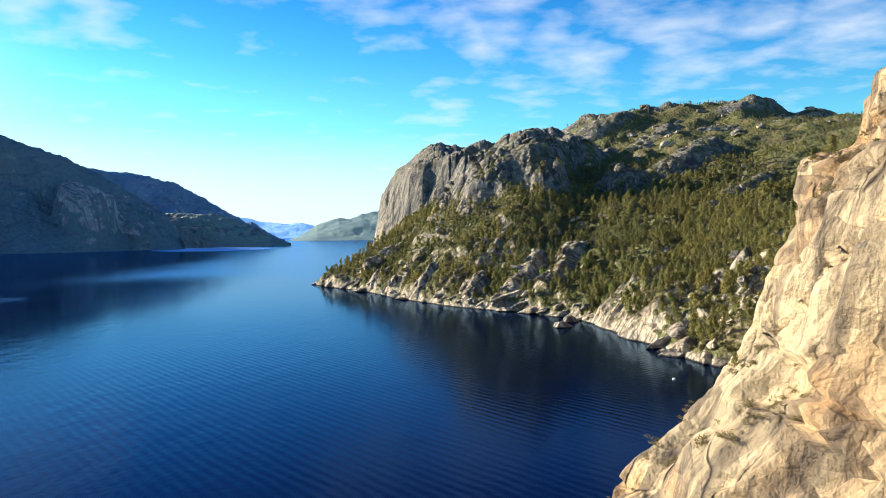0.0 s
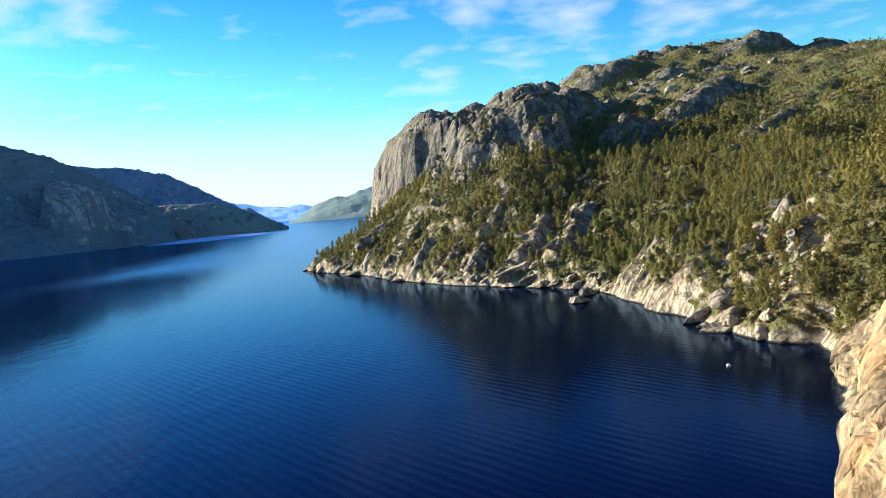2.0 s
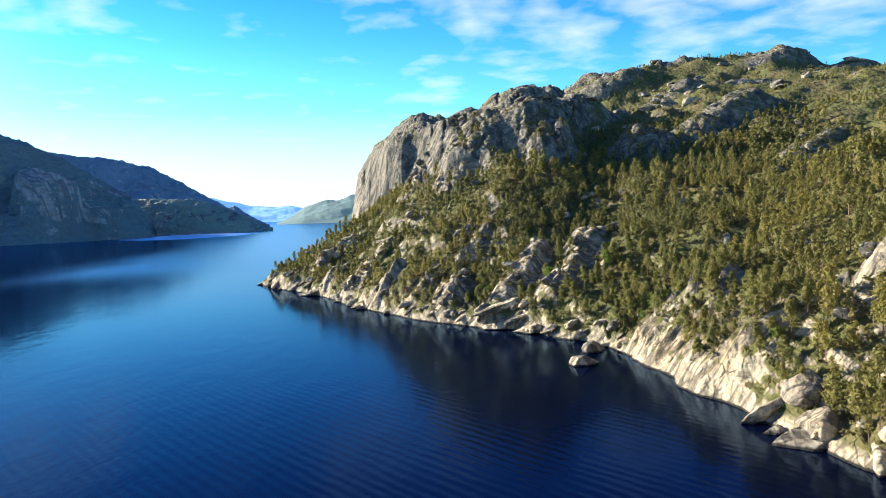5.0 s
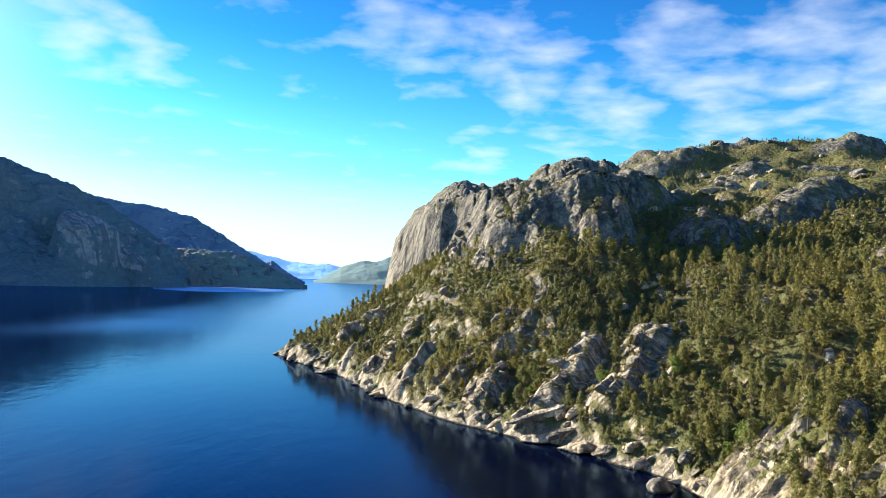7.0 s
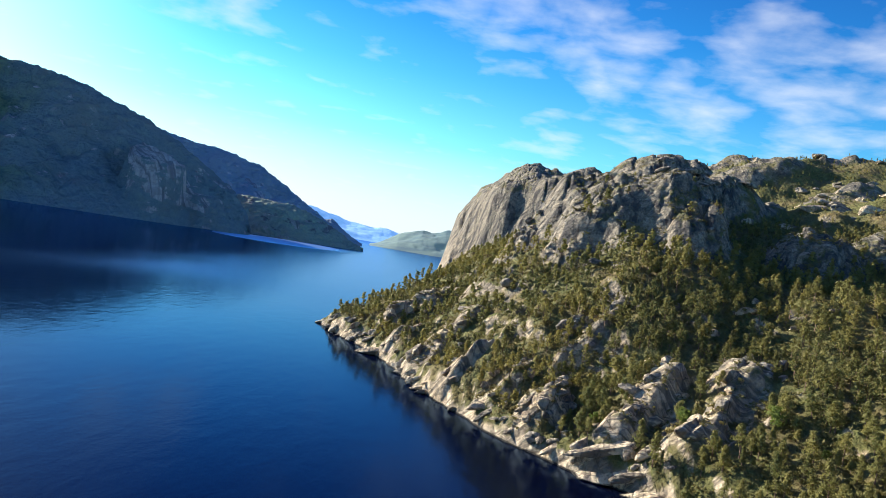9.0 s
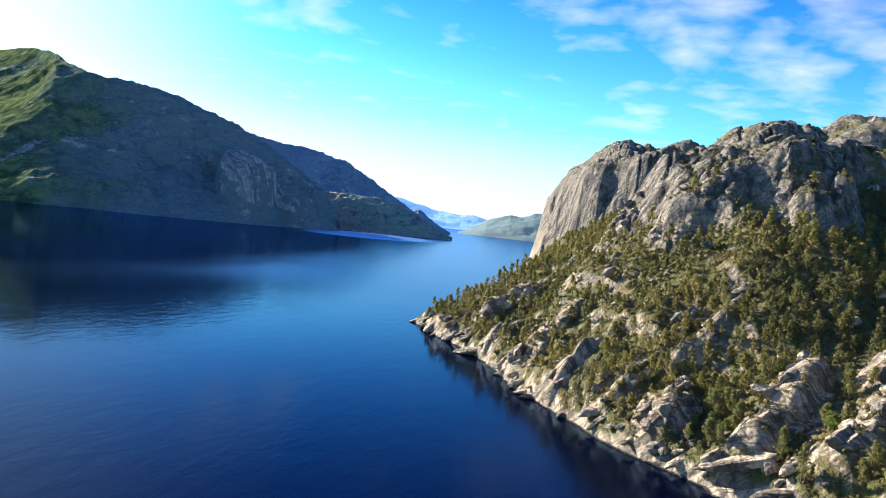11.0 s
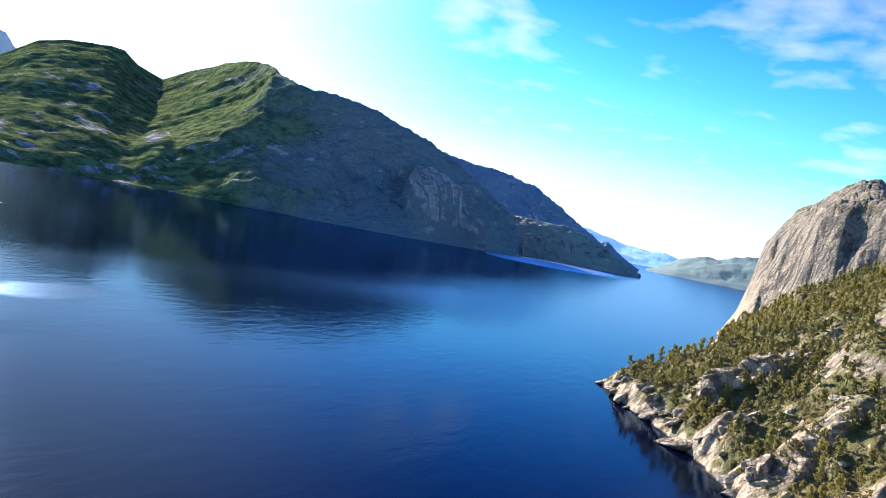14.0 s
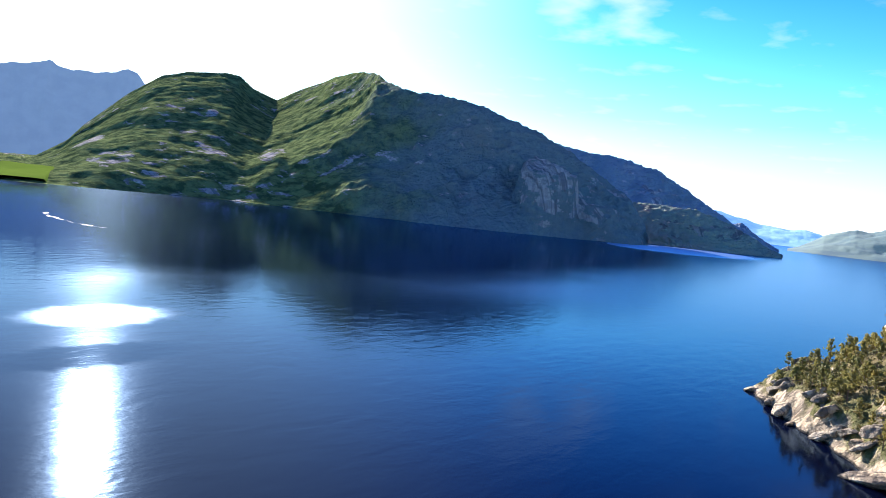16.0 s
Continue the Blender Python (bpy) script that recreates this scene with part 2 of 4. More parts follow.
def land_material(name, lo, hi, rock_pale, rock_mid, rock_dark, rock_warm, heath, grass, brown, grain=1.0, bare=True, lush=None):
    """Rock where the ground is steep, heath, grass and dead bracken where it is not."""
    m, nt, b = material(name)
    col, height, fine = rock_colour(nt, rock_pale, rock_mid, rock_dark, rock_warm, grain, 0.8 if bare else 0.28, 0.7 if bare else 0.8)
    if bare:
        # lichen greys rock above the reach of the spray, darkened further as painted shade
        over = math_node(nt, "ADD", node(nt, "ShaderNodeSeparateXYZ", {0: where(nt)}).outputs[2], math_node(nt, "MULTIPLY", noise_tex(nt, where(nt), 0.05, 4), 40.0))
        col = mix(nt, ramp(nt, math_node(nt, "MULTIPLY", over, 0.01), ((0.30, 0.0), (0.85, 0.7))), col, mix(nt, ramp(nt, fine, ((0.35, 0.0), (0.65, 1.0))), (0.085, 0.085, 0.072), (0.33, 0.305, 0.24)))
        # water stains down the open faces
        stain = noise_tex(nt, where(nt, (0.17, 0.17, 0.028)), 1.0, 5, 0.6, 0.5)
        stain = math_node(nt, "MULTIPLY", ramp(nt, stain, ((0.47, 0.0), (0.58, 0.8))), ramp(nt, math_node(nt, "MULTIPLY", over, 0.01), ((0.35, 0.0), (0.7, 1.0))))
        col = mix(nt, stain, col, (0.055, 0.055, 0.058))
    up = node(nt, "ShaderNodeSeparateXYZ", {0: node(nt, "ShaderNodeNewGeometry").outputs["Normal"]}).outputs[2]
    patch = noise_tex(nt, where(nt), 0.16 * grain, 6, 0.6)
    level = math_node(nt, "ADD", up, math_node(nt, "MULTIPLY", math_node(nt, "SUBTRACT", patch, 0.5), 0.45))
    green = ramp(nt, level, ((lo, 0.0), (hi, 1.0)))
    tuft = noise_tex(nt, where(nt), 0.9 * grain, 8, 0.7)
    plants = mix(nt, ramp(nt, tuft, ((0.35, 0.0), (0.65, 1.0))), heath, grass)
    plants = mix(nt, ramp(nt, noise_tex(nt, where(nt), 0.07 * grain, 5), ((0.46, 0.0), (0.66, 0.8))), plants, brown)
    z = node(nt, "ShaderNodeSeparateXYZ", {0: where(nt)}).outputs[2]
    shore = ramp(nt, math_node(nt, "MULTIPLY", math_node(nt, "ADD", z, math_node(nt, "MULTIPLY", patch, 2.0)), 0.1), ((0.2, 0.0), (0.36, 1.0)))
    if lush:
        # fresher pasture and leaf wood towards the west
        xyz = node(nt, "ShaderNodeSeparateXYZ", {0: where(nt)})
        west = math_node(nt, "DIVIDE", math_node(nt, "MULTIPLY", xyz.outputs[0], -1.0), xyz.outputs[1])
        west = math_node(nt, "ADD", west, math_node(nt, "MULTIPLY", noise_tex(nt, where(nt), 0.004, 5), 0.6))
        west = node(nt, "ShaderNodeMapRange", {0: west, 1: 0.98, 2: 1.26}, interpolation_type="SMOOTHSTEP").outputs[0]
        leafy = mix(nt, ramp(nt, noise_tex(nt, where(nt), 0.035, 6, 0.7), ((0.42, 0.0), (0.58, 1.0))), lush[0], lush[1])
        plants = mix(nt, west, plants, leafy)
    if bare:
        # open rock, with heath only in its hollows
        open_ = node(nt, "ShaderNodeAttribute", attribute_name="bare").outputs["Fac"]
        hollow = ramp(nt, noise_tex(nt, where(nt), 0.11, 5, 0.65), ((0.50, 0.0), (0.62, 0.85)))
        green = math_node(nt, "MULTIPLY", green, mix(nt, open_, (1, 1, 1), hollow))
        green = math_node(nt, "MULTIPLY", green, shore)
    else:
        # slabs of bare rock among the scrub
        slabs = math_node(nt, "MULTIPLY", noise_tex(nt, where(nt, (1, 1, 1.6)), 0.022, 7, 0.65), ramp(nt, noise_tex(nt, where(nt), 0.0035, 3), ((0.4, 0.82), (0.6, 1.16))))
        slabs = math_node(nt, "ADD", slabs, math_node(nt, "MULTIPLY", node(nt, "ShaderNodeAttribute", attribute_name="bare").outputs["Fac"], 0.2))
        green = math_node(nt, "MULTIPLY", green, ramp(nt, slabs, ((0.63, 1.0), (0.68, 0.0))))
    tide = ramp(nt, math_node(nt, "ADD", z, math_node(nt, "MULTIPLY", fine, 0.6)), ((0.55, 1.0), (0.85, 0.0)))
    col = mix(nt, tide, col, (0.035, 0.032, 0.025))
    nt.links.new(mix(nt, green, col, plants), b.inputs["Base Color"])
    b.inputs["Roughness"].default_value = 0.9
    b.inputs["Specular IOR Level"].default_value = 0.2 if bare else 0.0
    bumped(nt, b, math_node(nt, "ADD", height, math_node(nt, "MULTIPLY", tuft, 0.6)), 1.0, 1.0 / grain)
    return m


LAND = land_material("headland_ground", 0.52, 0.64, (0.80, 0.66, 0.45), (0.56, 0.45, 0.31), (0.13, 0.11, 0.085), (0.60, 0.45, 0.27), (0.10, 0.11, 0.035), (0.17, 0.16, 0.055), (0.21, 0.16, 0.075))
# haze over the fjord is put into these ground colours, lifted and blued
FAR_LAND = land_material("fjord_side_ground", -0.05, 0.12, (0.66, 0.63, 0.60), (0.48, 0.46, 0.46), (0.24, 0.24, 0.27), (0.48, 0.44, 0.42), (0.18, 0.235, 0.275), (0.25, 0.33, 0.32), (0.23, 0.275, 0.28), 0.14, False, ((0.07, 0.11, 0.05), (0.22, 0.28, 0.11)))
# the ridge behind: more haze in the colour, so paler and bluer still
HAZED_LAND = land_material("hazed_fjord_side_ground", -0.05, 0.12, (0.62, 0.62, 0.66), (0.46, 0.48, 0.54), (0.28, 0.30, 0.38), (0.46, 0.46, 0.50), (0.28, 0.37, 0.50), (0.34, 0.43, 0.46), (0.32, 0.38, 0.48), 0.12, False)


POINT_LAND = land_material("low_point_ground", -0.05, 0.12, (0.50, 0.48, 0.46), (0.36, 0.35, 0.35), (0.18, 0.18, 0.20), (0.36, 0.33, 0.30), (0.25, 0.31, 0.29), (0.35, 0.42, 0.32), (0.32, 0.34, 0.31), 0.14, False)

RIPPLE = -40.0


def water_material():
    m = bpy.data.materials.new("fjord_water")
    m.use_nodes = True
    nt = m.node_tree
    nt.nodes.clear()
    calm = noise_tex(nt, where(nt, (1, 1, 1)), 0.006, 3, 0.5)
    swell = noise_tex(nt, where(nt, (1.0, 0.42, 1), (0, 0, 28)), 0.20, 3, 0.5, 0.4)
    chop = noise_tex(nt, where(nt, (1.0, 0.6, 1), (0, 0, -15)), 0.9, 4, 0.55)
    bands = node(nt, "ShaderNodeTexWave", {"Vector": where(nt, (1, 1, 1), (0, 0, RIPPLE)), "Scale": 0.14, "Distortion": 3.0, "Detail": 2.0, "Detail Scale": 0.6}, wave_profile="SIN").outputs[1]
    far_off = node(nt, "ShaderNodeVectorMath", {0: where(nt), 1: (-45.0, 70.0, 0.0)}, operation="DISTANCE").outputs["Value"]
    gust = node(nt, "ShaderNodeMapRange", {0: far_off, 1: 50.0, 2: 150.0, 3: 1.0, 4: 0.0}, interpolation_type="SMOOTHSTEP").outputs[0]
    amount = ramp(nt, calm, ((0.35, 0.35), (0.62, 1.0)))
    h = math_node(nt, "ADD", math_node(nt, "MULTIPLY", swell, 0.8), math_node(nt, "MULTIPLY", chop, 0.2))
    h = math_node(nt, "ADD", h, math_node(nt, "MULTIPLY", math_node(nt, "MULTIPLY", bands, gust), 0.2))
    bump = node(nt, "ShaderNodeBump", {"Height": math_node(nt, "MULTIPLY", h, amount), "Strength": 0.25, "Distance": 0.55}).outputs[0]
    # where the wind touches the water: smooth lee along the headland and under the far mountain, rougher between
    xyz = node(nt, "ShaderNodeSeparateXYZ", {0: where(nt)})
    wander = math_node(nt, "MULTIPLY", math_node(nt, "SUBTRACT", noise_tex(nt, where(nt, (1, 1, 1)), 0.008, 4, 0.6), 0.5), 150.0)
    west = node(nt, "ShaderNodeMapRange", {0: math_node(nt, "ADD", xyz.outputs[0], wander), 1: -380.0, 2: -240.0, 3: 0.06, 4: 0.22}, interpolation_type="SMOOTHSTEP").outputs[0]
    lee = node(nt, "ShaderNodeMapRange", {0: math_node(nt, "ADD", math_node(nt, "ADD", xyz.outputs[0], math_node(nt, "MULTIPLY", xyz.outputs[1], 0.35)), math_node(nt, "MULTIPLY", wander, 0.25)), 1: -60.0, 2: 40.0, 3: 0.0, 4: 1.0}, interpolation_type="SMOOTHSTEP").outputs[0]
    rough = node(nt, "ShaderNodeMix", {0: lee, 2: west, 3: 0.14}).outputs[0]
    # a calm reach west of the point, crossed by a slick and a cat's-paw
    for cx, cy, r0, r1, value in ((-200.0, 270.0, 90.0, 200.0, 0.075), (-262.0, 309.0, 11.0, 19.0, 0.165), (-216.0, 283.0, 8.0, 12.0, 0.04), (-45.0, 60.0, 70.0, 170.0, 0.13), (-540.0, 1560.0, 90.0, 150.0, 0.42)):
        off = node(nt, "ShaderNodeVectorMath", {0: where(nt), 1: (cx, cy, 0.0)}, operation="SUBTRACT").outputs[0]
        off = node(nt, "ShaderNodeMapping", {"Vector": off, "Rotation": (0.0, 0.0, radians(-28.0)), "Scale": (1.0, 0.35 if value == 0.04 else 0.6, 1.0)}).outputs[0]
        far_ = node(nt, "ShaderNodeVectorMath", {0: off}, operation="LENGTH").outputs["Value"]
        far_ = math_node(nt, "ADD", far_, math_node(nt, "MULTIPLY", math_node(nt, "SUBTRACT", noise_tex(nt, where(nt), 0.12, 3), 0.5), 8.0))
        inside = node(nt, "ShaderNodeMapRange", {0: far_, 1: r0, 2: r1, 3: 1.0, 4: 0.0}, interpolation_type="SMOOTHSTEP").outputs[0]
        rough = node(nt, "ShaderNodeMix", {0: inside, 2: rough, 3: value}).outputs[0]
    # dark depth under a blue-tinted gloss
    depth = node(nt, "ShaderNodeBsdfDiffuse", {"Color": (0.001, 0.0018, 0.012, 1)})
    gloss = node(nt, "ShaderNodeBsdfGlossy", {"Color": (0.37, 0.59, 0.92, 1), "Roughness": rough, "Normal": bump})
    rim = node(nt, "ShaderNodeFresnel", {"IOR": 1.2, "Normal": bump}).outputs[0]
    both = node(nt, "ShaderNodeMixShader", {0: rim, 1: depth.outputs[0], 2: gloss.outputs[0]})
    node(nt, "ShaderNodeOutputMaterial", {0: both.outputs[0]})
    return m


WATER = water_material()


def leaf_material(name, a, b_, c, rnd):
    m, nt, b = material(name)
    if rnd:
        r = node(nt, "ShaderNodeObjectInfo").outputs["Random"]
    else:
        r = noise_tex(nt, where(nt), 0.022, 3)
        r = ramp(nt, r, ((0.36, 0.0), (0.64, 1.0)))
    isl = node(nt, "ShaderNodeNewGeometry").outputs["Random Per Island"]
    col = mix(nt, ramp(nt, r, ((0.1, 0.0), (0.9, 1.0))), a, b_)
    col = mix(nt, math_node(nt, "MULTIPLY", isl, 0.65), col, c)
    nt.links.new(col, b.inputs["Base Color"])
    b.inputs["Roughness"].default_value = 0.7
    b.inputs["Specular IOR Level"].default_value = 0.2
    thin = node(nt, "ShaderNodeBsdfTranslucent", {"Color": col})
    both = node(nt, "ShaderNodeMixShader", {0: 0.35, 1: b.outputs[0], 2: thin.outputs[0]})
    out = [n for n in nt.nodes if n.bl_idname == "ShaderNodeOutputMaterial"][0]
    nt.links.new(both.outputs[0], out.inputs[0])
    return m


PINE = leaf_material("pine_needles", (0.12, 0.145, 0.042), (0.25, 0.23, 0.062), (0.33, 0.285, 0.105), True)
PINES = leaf_material("pine_forest_needles", (0.115, 0.135, 0.042), (0.285, 0.25, 0.062), (0.34, 0.285, 0.10), False)
BIRCH = leaf_material("birch_leaves", (0.12, 0.18, 0.03), (0.17, 0.22, 0.042), (0.23, 0.26, 0.07), True)
SHRUB = leaf_material("heath_shrubs", (0.12, 0.125, 0.04), (0.18, 0.15, 0.055), (0.25, 0.20, 0.08), False)
BARK, _nt, _b = material("pine_bark")
_c = mix(_nt, ramp(_nt, noise_tex(_nt, where(_nt, (3, 3, 0.8)), 2.0, 6), ((0.35, 0.0), (0.65, 1.0))), (0.10, 0.065, 0.045), (0.24, 0.15, 0.10))
_nt.links.new(_c, _b.inputs["Base Color"])
_b.inputs["Roughness"].default_value = 0.9

# ---- water ----
ring = np.concatenate([[0.0], np.geomspace(60, 4850, 26)])
turn_ = np.linspace(0, 2 * math.pi, 73)[:-1]
wv = [(0, 200, 0)] + [(r * math.cos(a), 200 + r * math.sin(a), 0) for r in ring[1:] for a in turn_]
wf = []
for i in range(len(ring) - 2):
    for j in range(72):
        k = (j + 1) % 72
        a0, a1 = 1 + i * 72, 1 + (i + 1) * 72
        wf.append((a0 + j, a1 + j, a1 + k, a0 + k))
for j in range(0, 72):
    wf.append((0, 1 + j, 1 + (j + 1) % 72, 0))
me = bpy.data.meshes.new("water")
me.from_pydata(wv, [], [f if f[0] else f[:3] for f in wf])
me.materials.append(WATER)
tagged(new("water", me), "deep blue rippled fjord water under clear sky", "water", kind="structure")

# ---- the headland ----
# shoreline from south to north, with the land to its east
SHORE = np.array([(10, -400), (10, -150), (8, -100), (7, -60), (11, -38), (18, -22), (31.5, 2), (39, 15), (45.5, 26), (58, 45), (66, 68), (73, 86), (75, 94), (66, 100), (64, 112), (61, 132),
                  (58, 150), (55, 170), (51, 195), (50, 205), (38, 225), (25, 238), (5, 258), (-22, 288), (-41, 325), (-66, 370), (-92, 408), (-101, 424), (-95, 445), (-80, 500), (-85, 580),
                  (-95, 660), (-112, 800), (-120, 950), (-105, 1030), (-40, 1100), (200, 1200), (600, 1300)], float)
# knolls and cliffs: centre, half widths, turn, height, how soft the edge is
KNOLLS = ((110, 650, 90, 120, 0, 25, 0.8), (330, 600, 150, 190, 0, 17, 0.8), (45, 740, 60, 80, 0, 5, 0.8), (90, 600, 230, 230, 0, 22, 0.6), (25, 385, 80, 115, 0, 19, 0.9), (62, 505, 72, 82, 0, 25, 0.65), (230, 710, 200, 180, 0, 33, 0.7))
# bare rock: the buttress with its lobes, and the outcrops behind it
BARE = ((35, 436, 44, 80, 4, 20, 0.34), (54, 386, 20, 42, 0, 6, 0.4), (8, 436, 22, 36, 10, 6, 0.4), (-2, 408, 14, 24, 10, 9, 0.4), (16, 376, 14, 20, -10, 9, 0.4), (34, 366, 12, 18, 0, 9, 0.38), (53, 362, 15, 20, 8, 14, 0.34), (74, 384, 9, 20, 12, -6, 0.8), (30, 410, 14, 14, 20, 5, 0.4), (10, 402, 10, 12, 0, 5, 0.4), (62, 412, 16, 12, 10, 5, 0.4), (22, 448, 12, 14, 0, 5, 0.4),
        (108, 388, 22, 24, 15, 14, 0.42), (134, 402, 16, 16, 0, 11, 0.42), (160, 414, 24, 18, 20, 12, 0.42), (182, 420, 16, 14, 0, 7, 0.42), (122, 380, 9, 9, 0, 6, 0.5), (148, 394, 9, 8, 0, 6, 0.5), (60, 540, 50, 40, 0, 12, 0.7), (243, 750, 20, 16, 0, 12, 0.4),
        (78, 468, 24, 15, 20, 7, 0.6), (100, 498, 22, 15, -10, 7, 0.6), (72, 520, 24, 16, 10, 7, 0.6), (122, 545, 26, 16, 25, 8, 0.6), (92, 590, 24, 20, 0, 7, 0.6), (140, 620, 30, 18, 15, 8, 0.6), (60, 640, 26, 20, 0, 8, 0.6), (176, 560, 26, 16, 20, 7, 0.6),
        (205, 650, 24, 14, 10, 8, 0.6), (150, 690, 30, 16, 0, 7, 0.6), (300, 640, 34, 20, 20, 10, 0.6), (350, 620, 30, 18, 0, 9, 0.6), (262, 600, 24, 16, 20, 7, 0.6), (210, 500, 24, 12, 25, 6, 0.6), (40, 700, 28, 22, 0, 8, 0.6), (116, 672, 42, 24, 10, 4, 0.6), (104, 560, 30, 14, 20, 6, 0.6))
FAR_CLIFF = ((0, 890, 116, 185, 0, 82, 0.22), (-28, 920, 66, 110, 0, 16, 0.3), (-40, 800, 40, 60, 0, 8, 0.3), (-38, 945, 46, 110, 0, 8, 0.4), (-88, 930, 24, 100, 0, 8, 0.45))
# ribs of bare rock that run up the slope: centre, half length, breadth, heading, height
RIBS = [(-30, 337, 20, 9, 48, 7), (-42, 402, 16, 9, 50, 7), (-57, 387, 9, 5, 50, 4), (-11, 402, 9, 7, 60, 8), (9, 270, 15, 7, 68, 6), (33, 261, 21, 9, 55, 9), (51, 257, 25, 9, 55, 8), (14, 308, 6, 4, 60, 4),
        (72, 194, 15, 2.6, 60, 2.6), (73, 180, 13, 2.4, 56, 2.2), (165, 322, 32, 15, 38, 7), (-20, 300, 14, 6, 50, 4), (-4, 286, 12, 5, 52, 4), (92, 150, 14, 5, 50, 3.5), (86, 122, 12, 5, 48, 4), (20, 300, 16, 5, 52, 3), (-52, 356, 12, 5, 50, 4)]
_r = np.random.default_rng(71)
for _ in range(14):
    _x, _y = _r.uniform(-75, 110), _r.uniform(110, 400)
    RIBS.append((_x, _y, _r.uniform(4, 11), _r.uniform(2.5, 4.5), 52 + _r.normal() * 8, _r.uniform(1.4, 3.2)))
DOMES = KNOLLS + BARE + FAR_CLIFF


# how the slope climbs from the shore: metres inland, metres up
SLOPE = ((0, 10, 40, 75, 100, 150, 190, 240, 280, 350, 700), (0, 5.5, 23, 39, 45, 54, 64, 84, 100, 112, 122))


def inland(x, y):
    """Distance from the shoreline, positive on land."""
    best = np.full(x.shape, 1e9)
    inside = np.zeros(x.shape, bool)
    loop = np.vstack([SHORE, [(3000, 1300), (3000, -400)]])
    for i in range(len(loop)):
        (x0, y0), (x1, y1) = loop[i], loop[(i + 1) % len(loop)]
        if i < len(SHORE) - 1:
            t = np.clip(((x - x0) * (x1 - x0) + (y - y0) * (y1 - y0)) / ((x1 - x0) ** 2 + (y1 - y0) ** 2), 0, 1)
            best = np.minimum(best, np.hypot(x - x0 - t * (x1 - x0), y - y0 - t * (y1 - y0)))
        if y0 != y1:
            inside ^= ((y0 > y) != (y1 > y)) & (x < (x1 - x0) * (y - y0) / (y1 - y0) + x0)
    return np.where(inside, best, -best)


def bareness(x, y):
    """Where the rock lies open, from 0 to 1."""
    most = np.zeros(x.shape)
    wx, wy = 3.5 * fbm(x, y, 0, 16, 3, 11), 3.5 * fbm(x, y, 0, 16, 3, 19)
    for cx, cy, rx, ry, rot in [q[:5] for q in BARE + FAR_CLIFF] + [(q[0], q[1], 0.9 * q[2], 0.75 * q[3], q[4]) for q in RIBS[:17]]:
        a = radians(rot)
        px, py = x - cx + wx, y - cy + wy
        r = np.hypot((px * math.cos(a) + py * math.sin(a)) / rx, (-px * math.sin(a) + py * math.cos(a)) / ry)
        most = np.maximum(most, smooth(1.12, 0.9, r))
    return most


